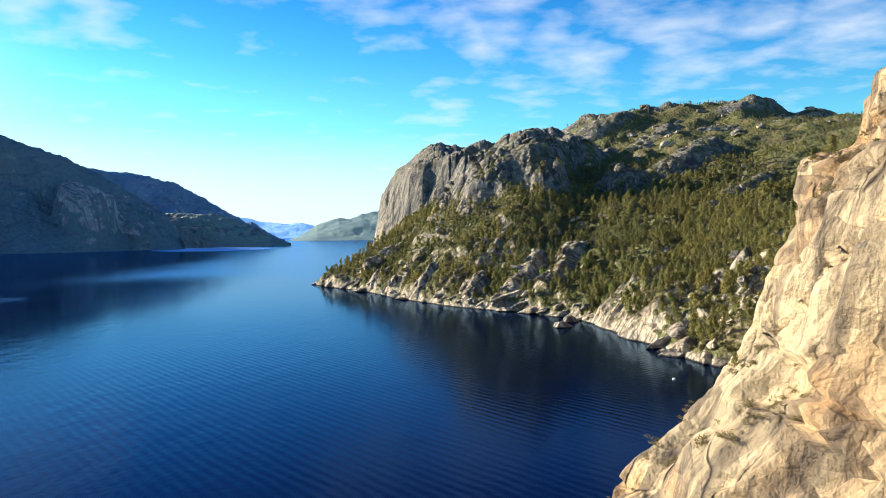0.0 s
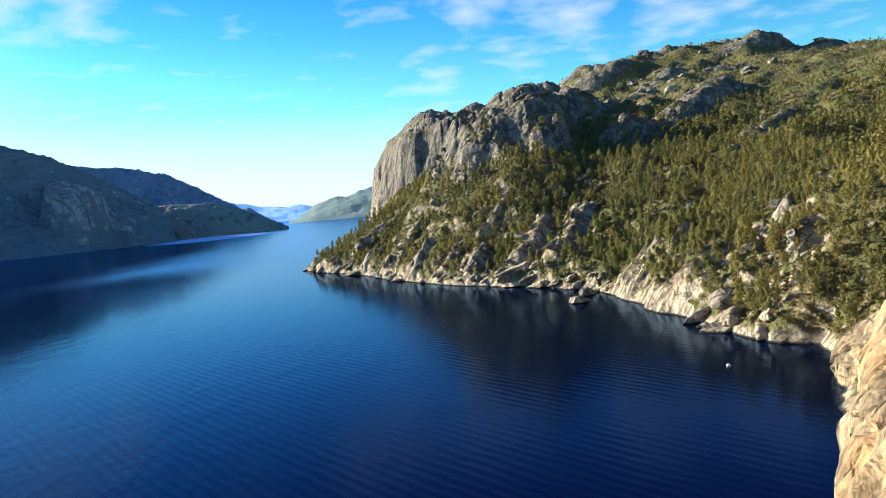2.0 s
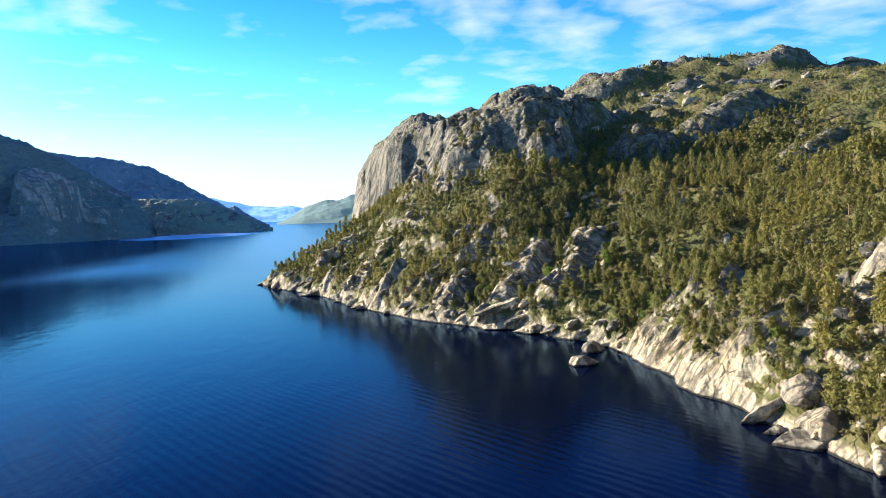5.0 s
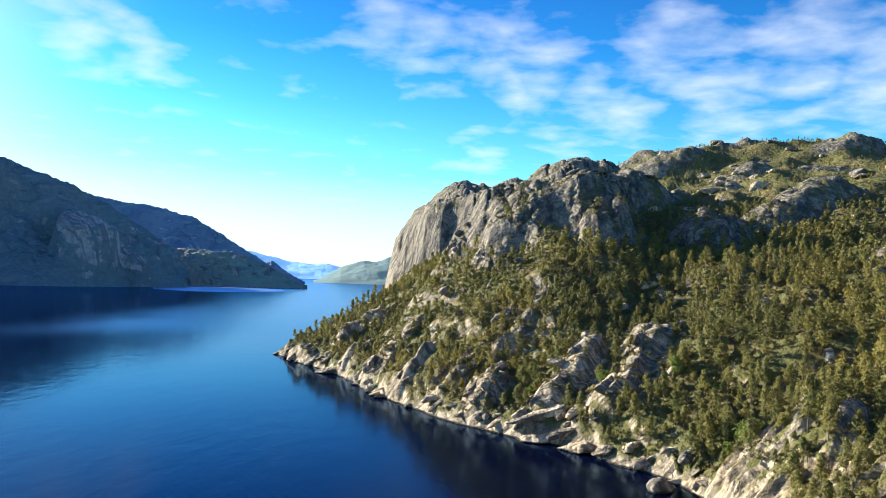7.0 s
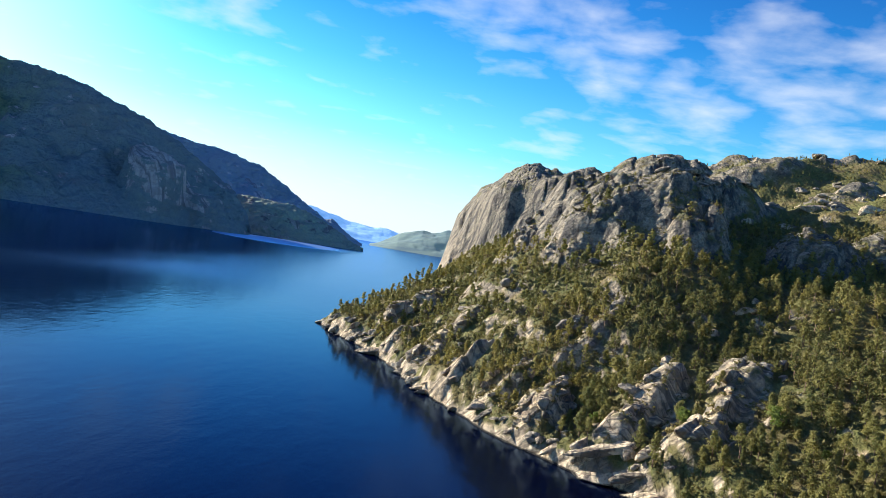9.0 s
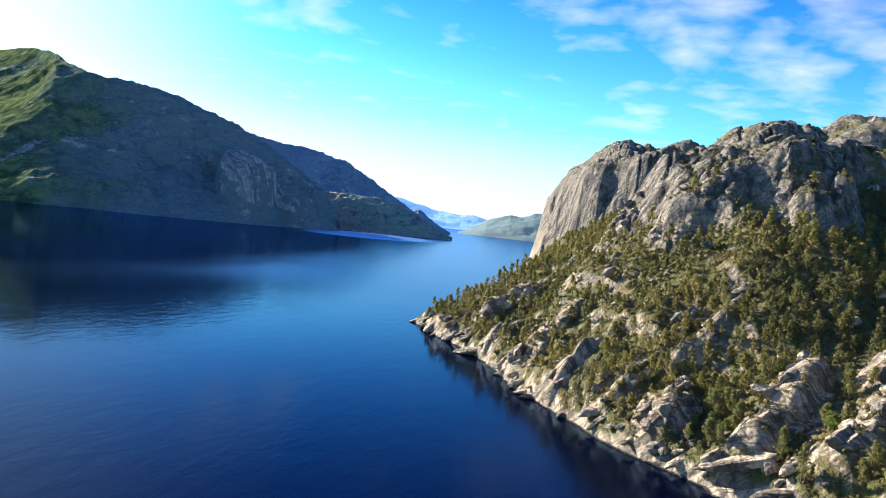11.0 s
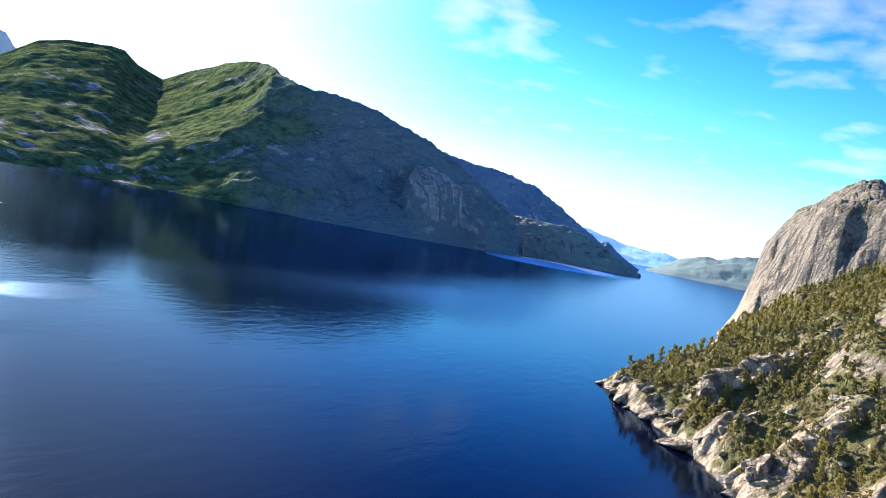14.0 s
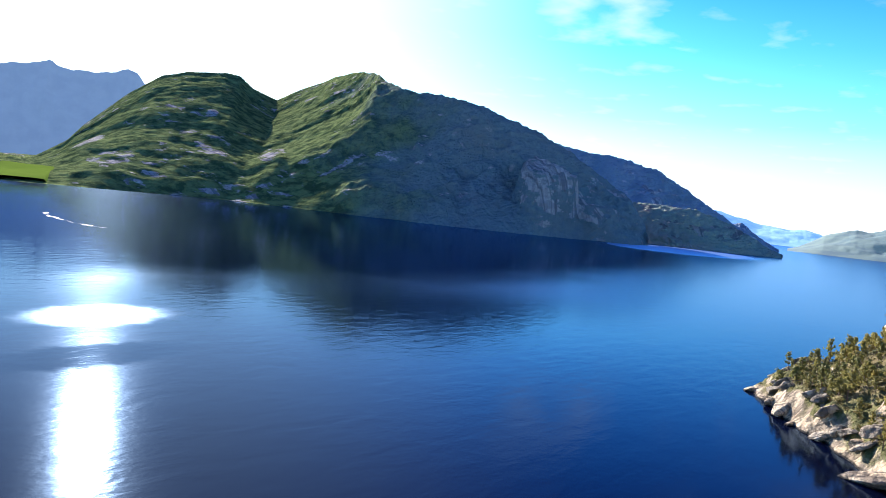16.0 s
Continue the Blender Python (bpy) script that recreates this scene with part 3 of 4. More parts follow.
def land(x, y):
    """Height of the headland."""
    wx = x + 2.2 * fbm(x, y, 0, 14, 3, 3)
    wy = y + 2.2 * fbm(x, y, 0, 14, 3, 7)
    d = inland(wx, wy)
    e = np.maximum(d, 0)
    step = 2.6 + 2.4 * fbm(x, y, 0, 17, 2, 13)
    slab = smooth(136, 148, y) * smooth(204, 192, y) * smooth(92, 72, x)
    z = step * (1 - np.exp(-e / 2.5)) + 6.5 * slab * (1 - np.exp(-e / 6)) + np.interp(e, SLOPE[0], SLOPE[1])
    z = z + slab * smooth(0, 3, e) * smooth(24, 14, e) * 1.2 * ridged(0.2 * x + 0.97 * y, 0.07 * (x - 0.2 * y), 0, 4.6, 2, 17)
    for size, high in ((4.6, 3.0), (2.1, 0.9)):
        s = -(0.25 * x + 0.97 * y) / size + 0.55 * fbm(x, y, 0, 2.2 * size, 2, 18)
        f = s - np.floor(s)
        z = z + slab * smooth(0.5, 3, e) * smooth(30, 16, e) * high * (f - smooth(0.72, 1.0, f) - 0.36)
    nx, ny = fbm(x, y, 0, 24, 4, 11), fbm(x, y, 0, 24, 4, 19)
    for cx, cy, rx, ry, rot, h, edge in DOMES:
        a = radians(rot)
        w = 9.0 if (cx, cy) == FAR_CLIFF[0][:2] else min(5.5, 0.16 * min(rx, ry))
        px, py = x - cx + w * nx, y - cy + w * ny
        u, v = px * math.cos(a) + py * math.sin(a), -px * math.sin(a) + py * math.cos(a)
        r = np.hypot(u / rx, v / ry)
        z = z + h * smooth(0, edge, 1 - r) * (0.62 + 0.38 * np.sqrt(np.clip(1 - r * r, 0, 1)))
    # tilted ribs: a long sunlit back and a steep broken face
    for cx, cy, half, broad, rot, h in RIBS:
        a = radians(rot)
        px, py = x - cx + 1.6 * nx, y - cy + 1.6 * ny
        u, v = (px * math.cos(a) + py * math.sin(a)) / half, (-px * math.sin(a) + py * math.cos(a)) / broad
        z = z + 0.62 * h * smooth(1.15, 0.4, np.abs(u)) * smooth(-0.6, -0.1, v) * smooth(1.3, 0.0, v)
    # rounded lobes with deep creases between them where the rock lies open
    open_ = bareness(x, y)
    z = z + open_ * smooth(3, 12, d) * (4.4 * np.abs(fbm(x, y, 0, 27, 1, 43)) + 2.6 * np.abs(fbm(x, y, 0, 11, 1, 47)) - 2.0)
    z = z + open_ * smooth(4, 12, d) * smooth(1000, 500, y) * (0.9 * np.abs(fbm(x, y, 0, 6.5, 1, 44)) - 1.6 * smooth(0.13, 0.0, np.abs(lattice(np.stack([x / 13, y / 13, 0 * x], -1), 49))))
    rough = smooth(0, 25, d)
    z = z + rough * 3.2 * fbm(x, y, 0, 38, 3, 23) * (1 - 0.4 * open_) + smooth(0, 6, d) * (1 - 0.8 * open_) * (2.1 * ridged(x + 0.6 * y, 0.45 * (y - 0.6 * x), 0, 15, 4, 31) - 0.8) * (0.35 + 0.65 * smooth(-0.25, 0.35, fbm(x, y, 0, 30, 2, 41))) * (1 - 0.85 * slab * smooth(26, 16, d))
    z = z + smooth(-1, 3, d) * 0.28 * fbm(x, y, 0, 2.6, 3, 51)
    # sheets of granite that break off in ledges along the dip
    craggy = smooth(0.2, 3, d) * (1 - 0.85 * slab * smooth(26, 16, d)) * (1 - 0.6 * open_) * (smooth(34, 14, d) * 0.8 + 0.75 * smooth(-0.05, 0.4, fbm(x, y, 0, 34, 3, 57)))
    for size, high, turn, seed in ((7.5, 1.5, 0.5, 53), (3.6, 0.5, -0.3, 59)):
        s = (x * math.cos(turn) - y * math.sin(turn) + 1.1 * z) / size + 0.9 * fbm(x, y, 0, 3.5 * size, 3, seed)
        f = s - np.floor(s)
        z = z + craggy * high * (f - smooth(0.72, 1.0, f) - 0.36)
    return np.where(d < 0, np.maximum(0.8 * d, -6), z), d


def spread(lo, a, b, hi, fine, grow):
    """Coordinates fine from a to b, coarser outside."""
    mid = list(np.arange(a, b, fine))
    s, p = fine, b
    while p < hi:
        mid.append(p)
        s *= grow
        p += min(s, 9)
    s, p = fine * grow, a - fine
    while p > lo:
        mid.insert(0, p)
        s *= grow
        p -= min(s, 9)
    return np.array(mid)


gx = spread(-140, -104, 105, 900, 0.9, 1.018)
gx = np.sort(np.concatenate([gx, gx[(gx > 44) & (gx < 92)] + 0.45]))
gy = spread(-300, 78, 425, 1280, 0.9, 1.018)
gy = np.sort(np.concatenate([gy, gy[(gy > 96) & (gy < 212)] + 0.45]))
X, Y = np.meshgrid(gx, gy)
Z, D = land(X, Y)
# the buttress is worn round, then split by upright joints
soft = Z.copy()
near_by = smooth(640, 560, Y)
for _ in range(16):
    soft[1:-1] = soft[1:-1] + near_by[1:-1] * ((soft[:-2] + soft[1:-1] + soft[2:]) / 3 - soft[1:-1])
    soft[:, 1:-1] = soft[:, 1:-1] + near_by[:, 1:-1] * ((soft[:, :-2] + soft[:, 1:-1] + soft[:, 2:]) / 3 - soft[:, 1:-1])
far_off = smooth(560, 640, Y)
for _ in range(4):
    soft[1:-1] = soft[1:-1] + far_off[1:-1] * ((soft[:-2] + soft[1:-1] + soft[2:]) / 3 - soft[1:-1])
worn = smooth(1.0, 0.75, np.hypot((X - 40) / 90, (Y - 410) / 95)) * bareness(X, Y)
worn = np.maximum(worn, smooth(40, 70, X) * smooth(360, 375, Y) * smooth(560, 500, Y) * bareness(X, Y))
worn = np.maximum(worn, 0.8 * far_off * bareness(X, Y))
joint = smooth(0.10, 0.0, np.abs(lattice(np.stack([X / 11, Y / 15, 0 * X], -1), 49))) + 0.6 * smooth(0.12, 0.0, np.abs(lattice(np.stack([X / 5.5, Y / 9, 0 * X], -1), 45)))
Z = Z + worn * (soft - Z - 3.0 * joint + 2.2 * np.abs(fbm(X, Y, 0, 9, 2, 44)) - 0.3)
keep = (D[:-1, :-1] > -9) | (D[1:, 1:] > -9)
V, F = packed(np.stack([X, Y, Z], -1).reshape(-1, 3), grid_faces(*X.shape, keep))
me = mesh_np("headland", V, F, [LAND], shade=True)
me.attributes.new("bare", "FLOAT", "POINT").data.foreach_set("value", bareness(V[:, 0], V[:, 1]).astype(np.float32))
tagged(new("headland", me), "wooded granite headland with bare knolls falling into the fjord", "headland", kind="structure")
NZ = 1 / np.sqrt(1 + np.gradient(Z, gy, axis=0) ** 2 + np.gradient(Z, gx, axis=1) ** 2)


def on_land(x, y):
    """Height, inland distance and steepness of the built ground."""
    i = np.clip(np.searchsorted(gx, x) - 1, 0, len(gx) - 2)
    j = np.clip(np.searchsorted(gy, y) - 1, 0, len(gy) - 2)
    u, v = (x - gx[i]) / (gx[i + 1] - gx[i]), (y - gy[j]) / (gy[j + 1] - gy[j])
    z = (Z[j, i] * (1 - u) + Z[j, i + 1] * u) * (1 - v) + (Z[j + 1, i] * (1 - u) + Z[j + 1, i + 1] * u) * v
    return z, D[j, i], NZ[j, i]


# ---- the near cliff ----
PROFILE = np.array([(-1.5, -4), (0, 0), (0.6, 12), (2.4, 18), (4.4, 21.5), (6.6, 24.5), (9.2, 27), (11.2, 28.8), (12.6, 31), (14.4, 38), (17, 45.5), (22, 48), (23.5, 55), (31, 58), (50, 65), (110, 82)], float)


def cliff_surface():
    step = 0.42
    run = np.concatenate([[0], np.cumsum(np.hypot(*np.diff(PROFILE, axis=0).T))])
    s = np.concatenate([np.arange(0, run[14], step), np.linspace(run[14], run[-1], 40)])
    off, zz = np.interp(s, run, PROFILE[:, 0]), np.interp(s, run, PROFILE[:, 1])
    # round the corners of the profile
    for _ in range(3):
        off[1:-1], zz[1:-1] = (off[:-2] + off[1:-1] + off[2:]) / 3, (zz[:-2] + zz[1:-1] + zz[2:]) / 3
    y = np.arange(-150, 84, step)
    yy, oo = np.meshgrid(y, off, indexing="ij")
    zz = np.broadcast_to(zz, yy.shape).copy()
    zz = zz + 2.6 * fbm(yy, 0, 0, 19, 2, 63) * smooth(6, 16, zz)
    low = 1 - 0.8 * smooth(42, 84, yy)
    x0 = np.interp(yy, SHORE[1:13, 1], SHORE[1:13, 0])
    x = x0 + oo * (0.6 + 0.4 * low)
    # a bay of ledges set back into the face, and a foot that stands out below it
    x = x + 6.0 * smooth(-44, -24, yy) * smooth(36, 16, yy) * smooth(4, 17, zz) * smooth(46, 36, zz) - 2.6 * smooth(-16, -28, yy) * smooth(19, 12, zz) * smooth(-2, 3, zz)
    x = x + 3.0 * smooth(-30, -12, yy) * smooth(33, 50, zz)
    z = zz * np.where(zz > 0, low, 1)
    x = x + 4.5 * smooth(34, 60, yy) * smooth(3, 11, z)
    lobes = 2.1 * fbm(x, yy, z * 0.8, 17, 2, 61) + 1.5 * np.abs(fbm(x, yy * 1.3, z * 0.55, 8, 2, 67))
    slabs = 0.5 * ridged(x * 0.5, yy + 0.35 * z, z * 0.22, 6.5, 2, 71)
    crack = -1.9 * smooth(0.09, 0.0, np.abs(lattice(np.stack([x / 9, (yy + 0.4 * z) / 6, (z - 0.5 * yy) / 15], -1), 77)))
    crack = crack - 1.3 * smooth(0.06, 0.0, np.abs(lattice(np.stack([x / 7, (yy - 0.2 * z) / 15, (z + 0.15 * yy) / 5], -1), 83)))
    step_ = (yy * 0.8 + z * 0.45) / 5.2 + 0.8 * fbm(x, yy, z, 12, 2, 85)
    slabs = slabs + 1.5 * (step_ - np.floor(step_) - smooth(0.78, 1.0, step_ - np.floor(step_))) - 0.35
    fine = 0.16 * fbm(x, yy, z, 1.6, 3, 79) + 0.22 * np.abs(fbm(x, yy * 1.6, z * 0.5, 3.6, 2, 81))
    push = (lobes + slabs + crack + fine - 2.9) * smooth(-4, 3, zz)
    return x - 0.85 * push, yy, z + 0.4 * push * smooth(1, 6, z)


CX, CY, CZ = cliff_surface()
tagged(new("near_cliff", mesh_np("near_cliff", np.stack([CX, CY, CZ], -1).reshape(-1, 3), grid_faces(*CX.shape)[:, ::-1], [CLIFF], shade=True)), "sunlit pale orange granite cliff dropping sheer into the fjord", "cliff", kind="structure")

# ---- the far side of the fjord ----
HUB = (-10.0, 60.0)


def fjord_side(name, label, table, ground, seed, bumps=1.0, shoulders=(), shelves=()):
    """A mountain side. table: heading, distance of its shore, distance of its crest, height of its crest."""
    t = np.array(table, float)
    az = np.arange(t[0, 0], t[-1, 0] + 0.01, 0.12)
    shore, crest, top = (np.interp(az, t[:, 0], t[:, k]) for k in (1, 2, 3))
    v = np.concatenate([np.linspace(-0.06, 1.0, 130), np.linspace(1.03, 1.4, 10)])
    A, W = np.meshgrid(np.radians(az), v, indexing="ij")
    s, c, h = (np.broadcast_to(k[:, None], A.shape) for k in (shore, crest, top))
    r = s + (c - s) * W
    x, y = HUB[0] + r * np.sin(A), HUB[1] + r * np.cos(A)
    r = r + 60 * bumps * fbm(x, y, 0, 330, 4, seed) * smooth(0.0, 0.25, W) * smooth(1.2, 0.9, W)
    r = r + 18 * bumps * fbm(x, y, 0, 90, 3, seed + 9) * smooth(0.35, 0.0, np.abs(W))
    x, y = HUB[0] + r * np.sin(A), HUB[1] + r * np.cos(A)
    up = np.clip(W, 0, 1)
    z = h * (0.12 * np.sin(up * math.pi / 2) + 0.88 * up ** (1.05 + 0.15 * smooth(-46, -36, np.degrees(A))))
    z = np.where(W > 1, h * (1 - 0.35 * (W - 1)), z)
    for az_, w_, ra, rw, up_ in shoulders:
        q = np.hypot((np.degrees(A) - az_) / ra, (W - w_) / rw)
        z = z + up_ * smooth(1.0, 0.35, q)
    # shelves: gently tilted rock tops that stand out of the side
    flat_ = np.zeros(A.shape)
    for az_, ra, r_, half, z_ in shelves:
        q = np.hypot((np.degrees(A) - az_) / ra, (r - r_) / half) + 0.22 * fbm(x, y, 0, 55, 3, seed + 21)
        k_ = smooth(1.0, 0.68, q)
        flat_ = np.maximum(flat_, smooth(1.0, 0.8, q))
        z = z + k_ * (np.maximum(z, z_ + 0.27 * (r - r_) - 5 * (np.degrees(A) - az_)) - z)
    env = smooth(0.0, 0.12, W) * (1 - 0.75 * smooth(0.8, 1.0, W) * smooth(1.2, 1.0, W))
    z = z + env * bumps * (0.09 * np.minimum(h, 330) * (0.12 + 0.88 * smooth(-46, -36, np.degrees(A))) * fbm(x, y, z, 230, 3, seed + 3) + 0.045 * np.minimum(h, 300) * ridged(x, y, z, 120, 3, seed + 5) * smooth(-46, -36, np.degrees(A)) + (1.6 + 6.4 * smooth(-46, -36, np.degrees(A))) * fbm(x, y, z, 34, 3, seed + 7))
    # ledges: flat treads and steep risers in patches
    s_ = z / 24 + 1.3 * fbm(x, y, 0, 190, 3, seed + 12)
    f_ = s_ - np.floor(s_)
    z = z + 24 * (smooth(0.5, 1.0, f_) - f_) * smooth(-0.1, 0.35, fbm(x, y, 0, 240, 3, seed + 15)) * smooth(0.03, 0.1, W) * smooth(1.0, 0.9, W) * smooth(-46, -36, np.degrees(A))
    z = z + smooth(0.02, 0.1, W) * (0.5 + 3.3 * smooth(-46, -36, np.degrees(A))) * np.abs(fbm(x, y, z, 14, 2, seed + 8))
    z = np.where(W < 0, 60 * W, z)
    me = mesh_np(name, np.stack([x, y, z], -1).reshape(-1, 3), grid_faces(*A.shape), [ground], shade=True)
    open_ = flat_
    for az_, w_, ra, rw, up_ in shoulders:
        open_ = np.maximum(open_, smooth(1.0, 0.6, np.hypot((np.degrees(A) - az_) / (0.8 * ra), (W - w_ - 0.5 * rw) / (0.6 * rw))))
    me.attributes.new("bare", "FLOAT", "POINT").data.foreach_set("value", open_.ravel().astype(np.float32))
    return tagged(new(name, me), label, "mountain", kind="structure")


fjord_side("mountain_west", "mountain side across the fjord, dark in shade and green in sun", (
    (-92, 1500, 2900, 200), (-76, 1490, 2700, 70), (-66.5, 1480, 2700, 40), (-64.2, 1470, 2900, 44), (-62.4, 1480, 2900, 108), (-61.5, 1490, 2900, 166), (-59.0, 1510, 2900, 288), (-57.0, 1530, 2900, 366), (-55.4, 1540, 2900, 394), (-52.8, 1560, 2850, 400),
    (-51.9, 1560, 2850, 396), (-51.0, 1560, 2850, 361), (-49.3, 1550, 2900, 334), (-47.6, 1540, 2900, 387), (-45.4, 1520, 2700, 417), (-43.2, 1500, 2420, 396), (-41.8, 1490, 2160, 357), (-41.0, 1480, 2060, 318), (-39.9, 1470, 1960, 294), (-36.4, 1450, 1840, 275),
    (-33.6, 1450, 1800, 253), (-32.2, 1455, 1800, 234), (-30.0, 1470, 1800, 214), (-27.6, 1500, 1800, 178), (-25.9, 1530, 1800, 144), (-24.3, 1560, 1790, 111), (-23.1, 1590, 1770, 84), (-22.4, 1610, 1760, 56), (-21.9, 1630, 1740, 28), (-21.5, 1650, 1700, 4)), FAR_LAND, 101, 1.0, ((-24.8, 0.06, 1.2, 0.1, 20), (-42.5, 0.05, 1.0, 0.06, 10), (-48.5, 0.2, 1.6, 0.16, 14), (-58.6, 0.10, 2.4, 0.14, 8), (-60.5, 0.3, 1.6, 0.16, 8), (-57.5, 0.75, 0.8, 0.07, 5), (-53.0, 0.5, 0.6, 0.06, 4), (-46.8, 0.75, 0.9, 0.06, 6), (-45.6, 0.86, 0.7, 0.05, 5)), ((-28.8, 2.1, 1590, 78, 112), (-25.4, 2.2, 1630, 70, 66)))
fjord_side("mountain_far", "wooded mountain ridge, coloured blue-grey for haze, falling towards the fjord mouth", (
    (-38, 2050, 2400, 296), (-33, 2050, 2380, 280), (-30.3, 2050, 2350, 262), (-28.5, 2050, 2350, 240), (-26.2, 2050, 2350, 224), (-24.0, 2050, 2350, 212), (-22.6, 2050, 2350, 196), (-21.2, 2060, 2330, 176), (-19.7, 2070, 2310, 138), (-17.6, 2090, 2280, 88), (-16.0, 2110, 2250, 54), (-14.9, 2130, 2230, 28), (-13.5, 2150, 2200, 5)), HAZED_LAND, 131)
fjord_side("low_point", "low wooded point with grey rock reaching into the fjord", (
    (-26.0, 1850, 1990, 40), (-24.6, 1830, 1985, 74), (-23.4, 1815, 1980, 84), (-22.2, 1800, 1970, 86), (-21.0, 1795, 1960, 86), (-20.0, 1785, 1950, 84), (-18.8, 1785, 1940, 82), (-16.8, 1800, 1940, 62), (-15.6, 1820, 1935, 42), (-14.6, 1840, 1930, 24), (-13.6, 1860, 1920, 8), (-13.1, 1870, 1900, 2)), POINT_LAND, 151, 0.5)
fjord_side("cone_hill", "small dark cone-shaped hill behind the low point", ((-18.2, 2480, 2640, 20), (-17.2, 2470, 2640, 44), (-16.4, 2460, 2640, 68), (-15.9, 2460, 2640, 72), (-14.9, 2470, 2630, 40), (-14.0, 2490, 2610, 14), (-13.4, 2500, 2590, 3)), HAZED_LAND, 171, 0.4)

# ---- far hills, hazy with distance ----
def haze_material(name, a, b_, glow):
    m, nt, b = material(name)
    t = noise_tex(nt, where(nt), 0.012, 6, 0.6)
    # distance haze painted as blue colour plus a faint glow of the hill itself
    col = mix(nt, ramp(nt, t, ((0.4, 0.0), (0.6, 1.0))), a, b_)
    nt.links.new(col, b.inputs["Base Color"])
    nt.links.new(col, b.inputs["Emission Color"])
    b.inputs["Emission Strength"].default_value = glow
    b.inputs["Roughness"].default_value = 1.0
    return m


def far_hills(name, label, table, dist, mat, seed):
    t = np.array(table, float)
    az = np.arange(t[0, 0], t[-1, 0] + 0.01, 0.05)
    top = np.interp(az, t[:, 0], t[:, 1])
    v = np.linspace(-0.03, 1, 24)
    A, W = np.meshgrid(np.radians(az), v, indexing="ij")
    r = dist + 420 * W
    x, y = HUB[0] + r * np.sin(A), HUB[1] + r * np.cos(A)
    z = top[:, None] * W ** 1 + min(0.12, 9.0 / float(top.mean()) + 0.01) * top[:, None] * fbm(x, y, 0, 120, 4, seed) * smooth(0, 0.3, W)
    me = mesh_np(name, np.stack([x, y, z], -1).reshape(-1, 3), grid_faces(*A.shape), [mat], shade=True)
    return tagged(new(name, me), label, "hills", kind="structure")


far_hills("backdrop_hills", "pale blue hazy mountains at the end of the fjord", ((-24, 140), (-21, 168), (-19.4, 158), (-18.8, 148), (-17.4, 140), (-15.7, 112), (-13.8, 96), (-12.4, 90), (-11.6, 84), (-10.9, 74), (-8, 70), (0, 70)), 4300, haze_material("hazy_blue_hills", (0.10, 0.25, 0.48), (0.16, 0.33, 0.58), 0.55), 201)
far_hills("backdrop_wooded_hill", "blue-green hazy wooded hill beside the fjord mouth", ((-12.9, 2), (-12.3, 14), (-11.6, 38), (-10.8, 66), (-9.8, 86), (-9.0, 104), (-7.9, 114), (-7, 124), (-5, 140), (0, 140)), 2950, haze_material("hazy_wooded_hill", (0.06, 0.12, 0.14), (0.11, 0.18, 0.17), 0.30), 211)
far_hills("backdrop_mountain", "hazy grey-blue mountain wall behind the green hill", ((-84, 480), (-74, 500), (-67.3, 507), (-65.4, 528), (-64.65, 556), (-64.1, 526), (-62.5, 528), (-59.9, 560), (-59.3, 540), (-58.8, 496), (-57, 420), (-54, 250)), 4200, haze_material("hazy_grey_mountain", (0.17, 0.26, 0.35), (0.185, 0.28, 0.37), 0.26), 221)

# ---- rocks ----
def sphere_points(level):
    bm = bmesh.new()
    bmesh.ops.create_icosphere(bm, subdivisions=level, radius=1)
    v = np.array([p.co[:] for p in bm.verts])
    f = np.array([[p.index for p in q.verts] for q in bm.faces])
    bm.free()
    return v, f


BALL, BALL_F = sphere_points(4)


def rock_mesh(name, seed, mat, cuts=11):
    """A worn block: a ball cut by joint planes, then roughened."""
    rng = np.random.default_rng(seed)
    v = BALL.copy()
    for _ in range(cuts):
        n = rng.normal(size=3)
        n /= np.linalg.norm(n)
        over = np.maximum(v @ n - rng.uniform(0.42, 0.78), 0)
        v -= over[:, None] * n
    out = v / np.linalg.norm(v, axis=1, keepdims=True)
    v = v + out * (0.05 * fbm(*v.T, 0.5, 4, seed) + 0.045 * ridged(v[:, 0] + 0.5 * v[:, 2], v[:, 1], v[:, 2] * 2.5, 0.5, 3, seed + 3))[:, None]
    return mesh_np(name, v, BALL_F, [mat], shade=True)


rng = np.random.default_rng(5)
pale_rocks = [rock_mesh("pale_rock", 300 + i, PALE) for i in range(7)]
grey_rocks = [rock_mesh("grey_rock", 330 + i, GREY) for i in range(6)]


def rock(name, me, x, y, z, size, turn, lean, label, group=""):
    ob = new(name, me)
    ob.matrix_world = Matrix.LocRotScale((x, y, z), Euler((radians(lean[0]), radians(lean[1]), radians(turn))), size)
    return tagged(ob, label, "rock", group)


# two boulders that stand in the water off the shore, and single blocks
rock("islet_boulder", pale_rocks[0], 39.5, 183, 0.3, (4.4, 3.2, 2.3), 20, (0, 0), "pale rounded boulder standing in the water off the shore", "islet boulders")
rock("islet_boulder", grey_rocks[0], 45, 200, 0.4, (3.8, 3.2, 2.4), 70, (5, 0), "grey cracked boulder in the water close to the shore", "islet boulders")
for x, y, z, s, t in ((66, 119, 1.6, (5.5, 4.2, 4.0), 20), (69, 106, 1.2, (4.6, 3.6, 3.4), 60), (72, 99, 0.8, (3.2, 2.6, 2.2), 10), (30, 233, 0.7, (6.0, 3.6, 2.2), -40), (20, 243, 0.5, (7.5, 3.2, 1.8), -38)):
    rock("shore_slab", pale_rocks[int(x) % 7], x, y, z, s, t, (0, -14), "bleached granite slab sloping into the fjord", "shore slabs")

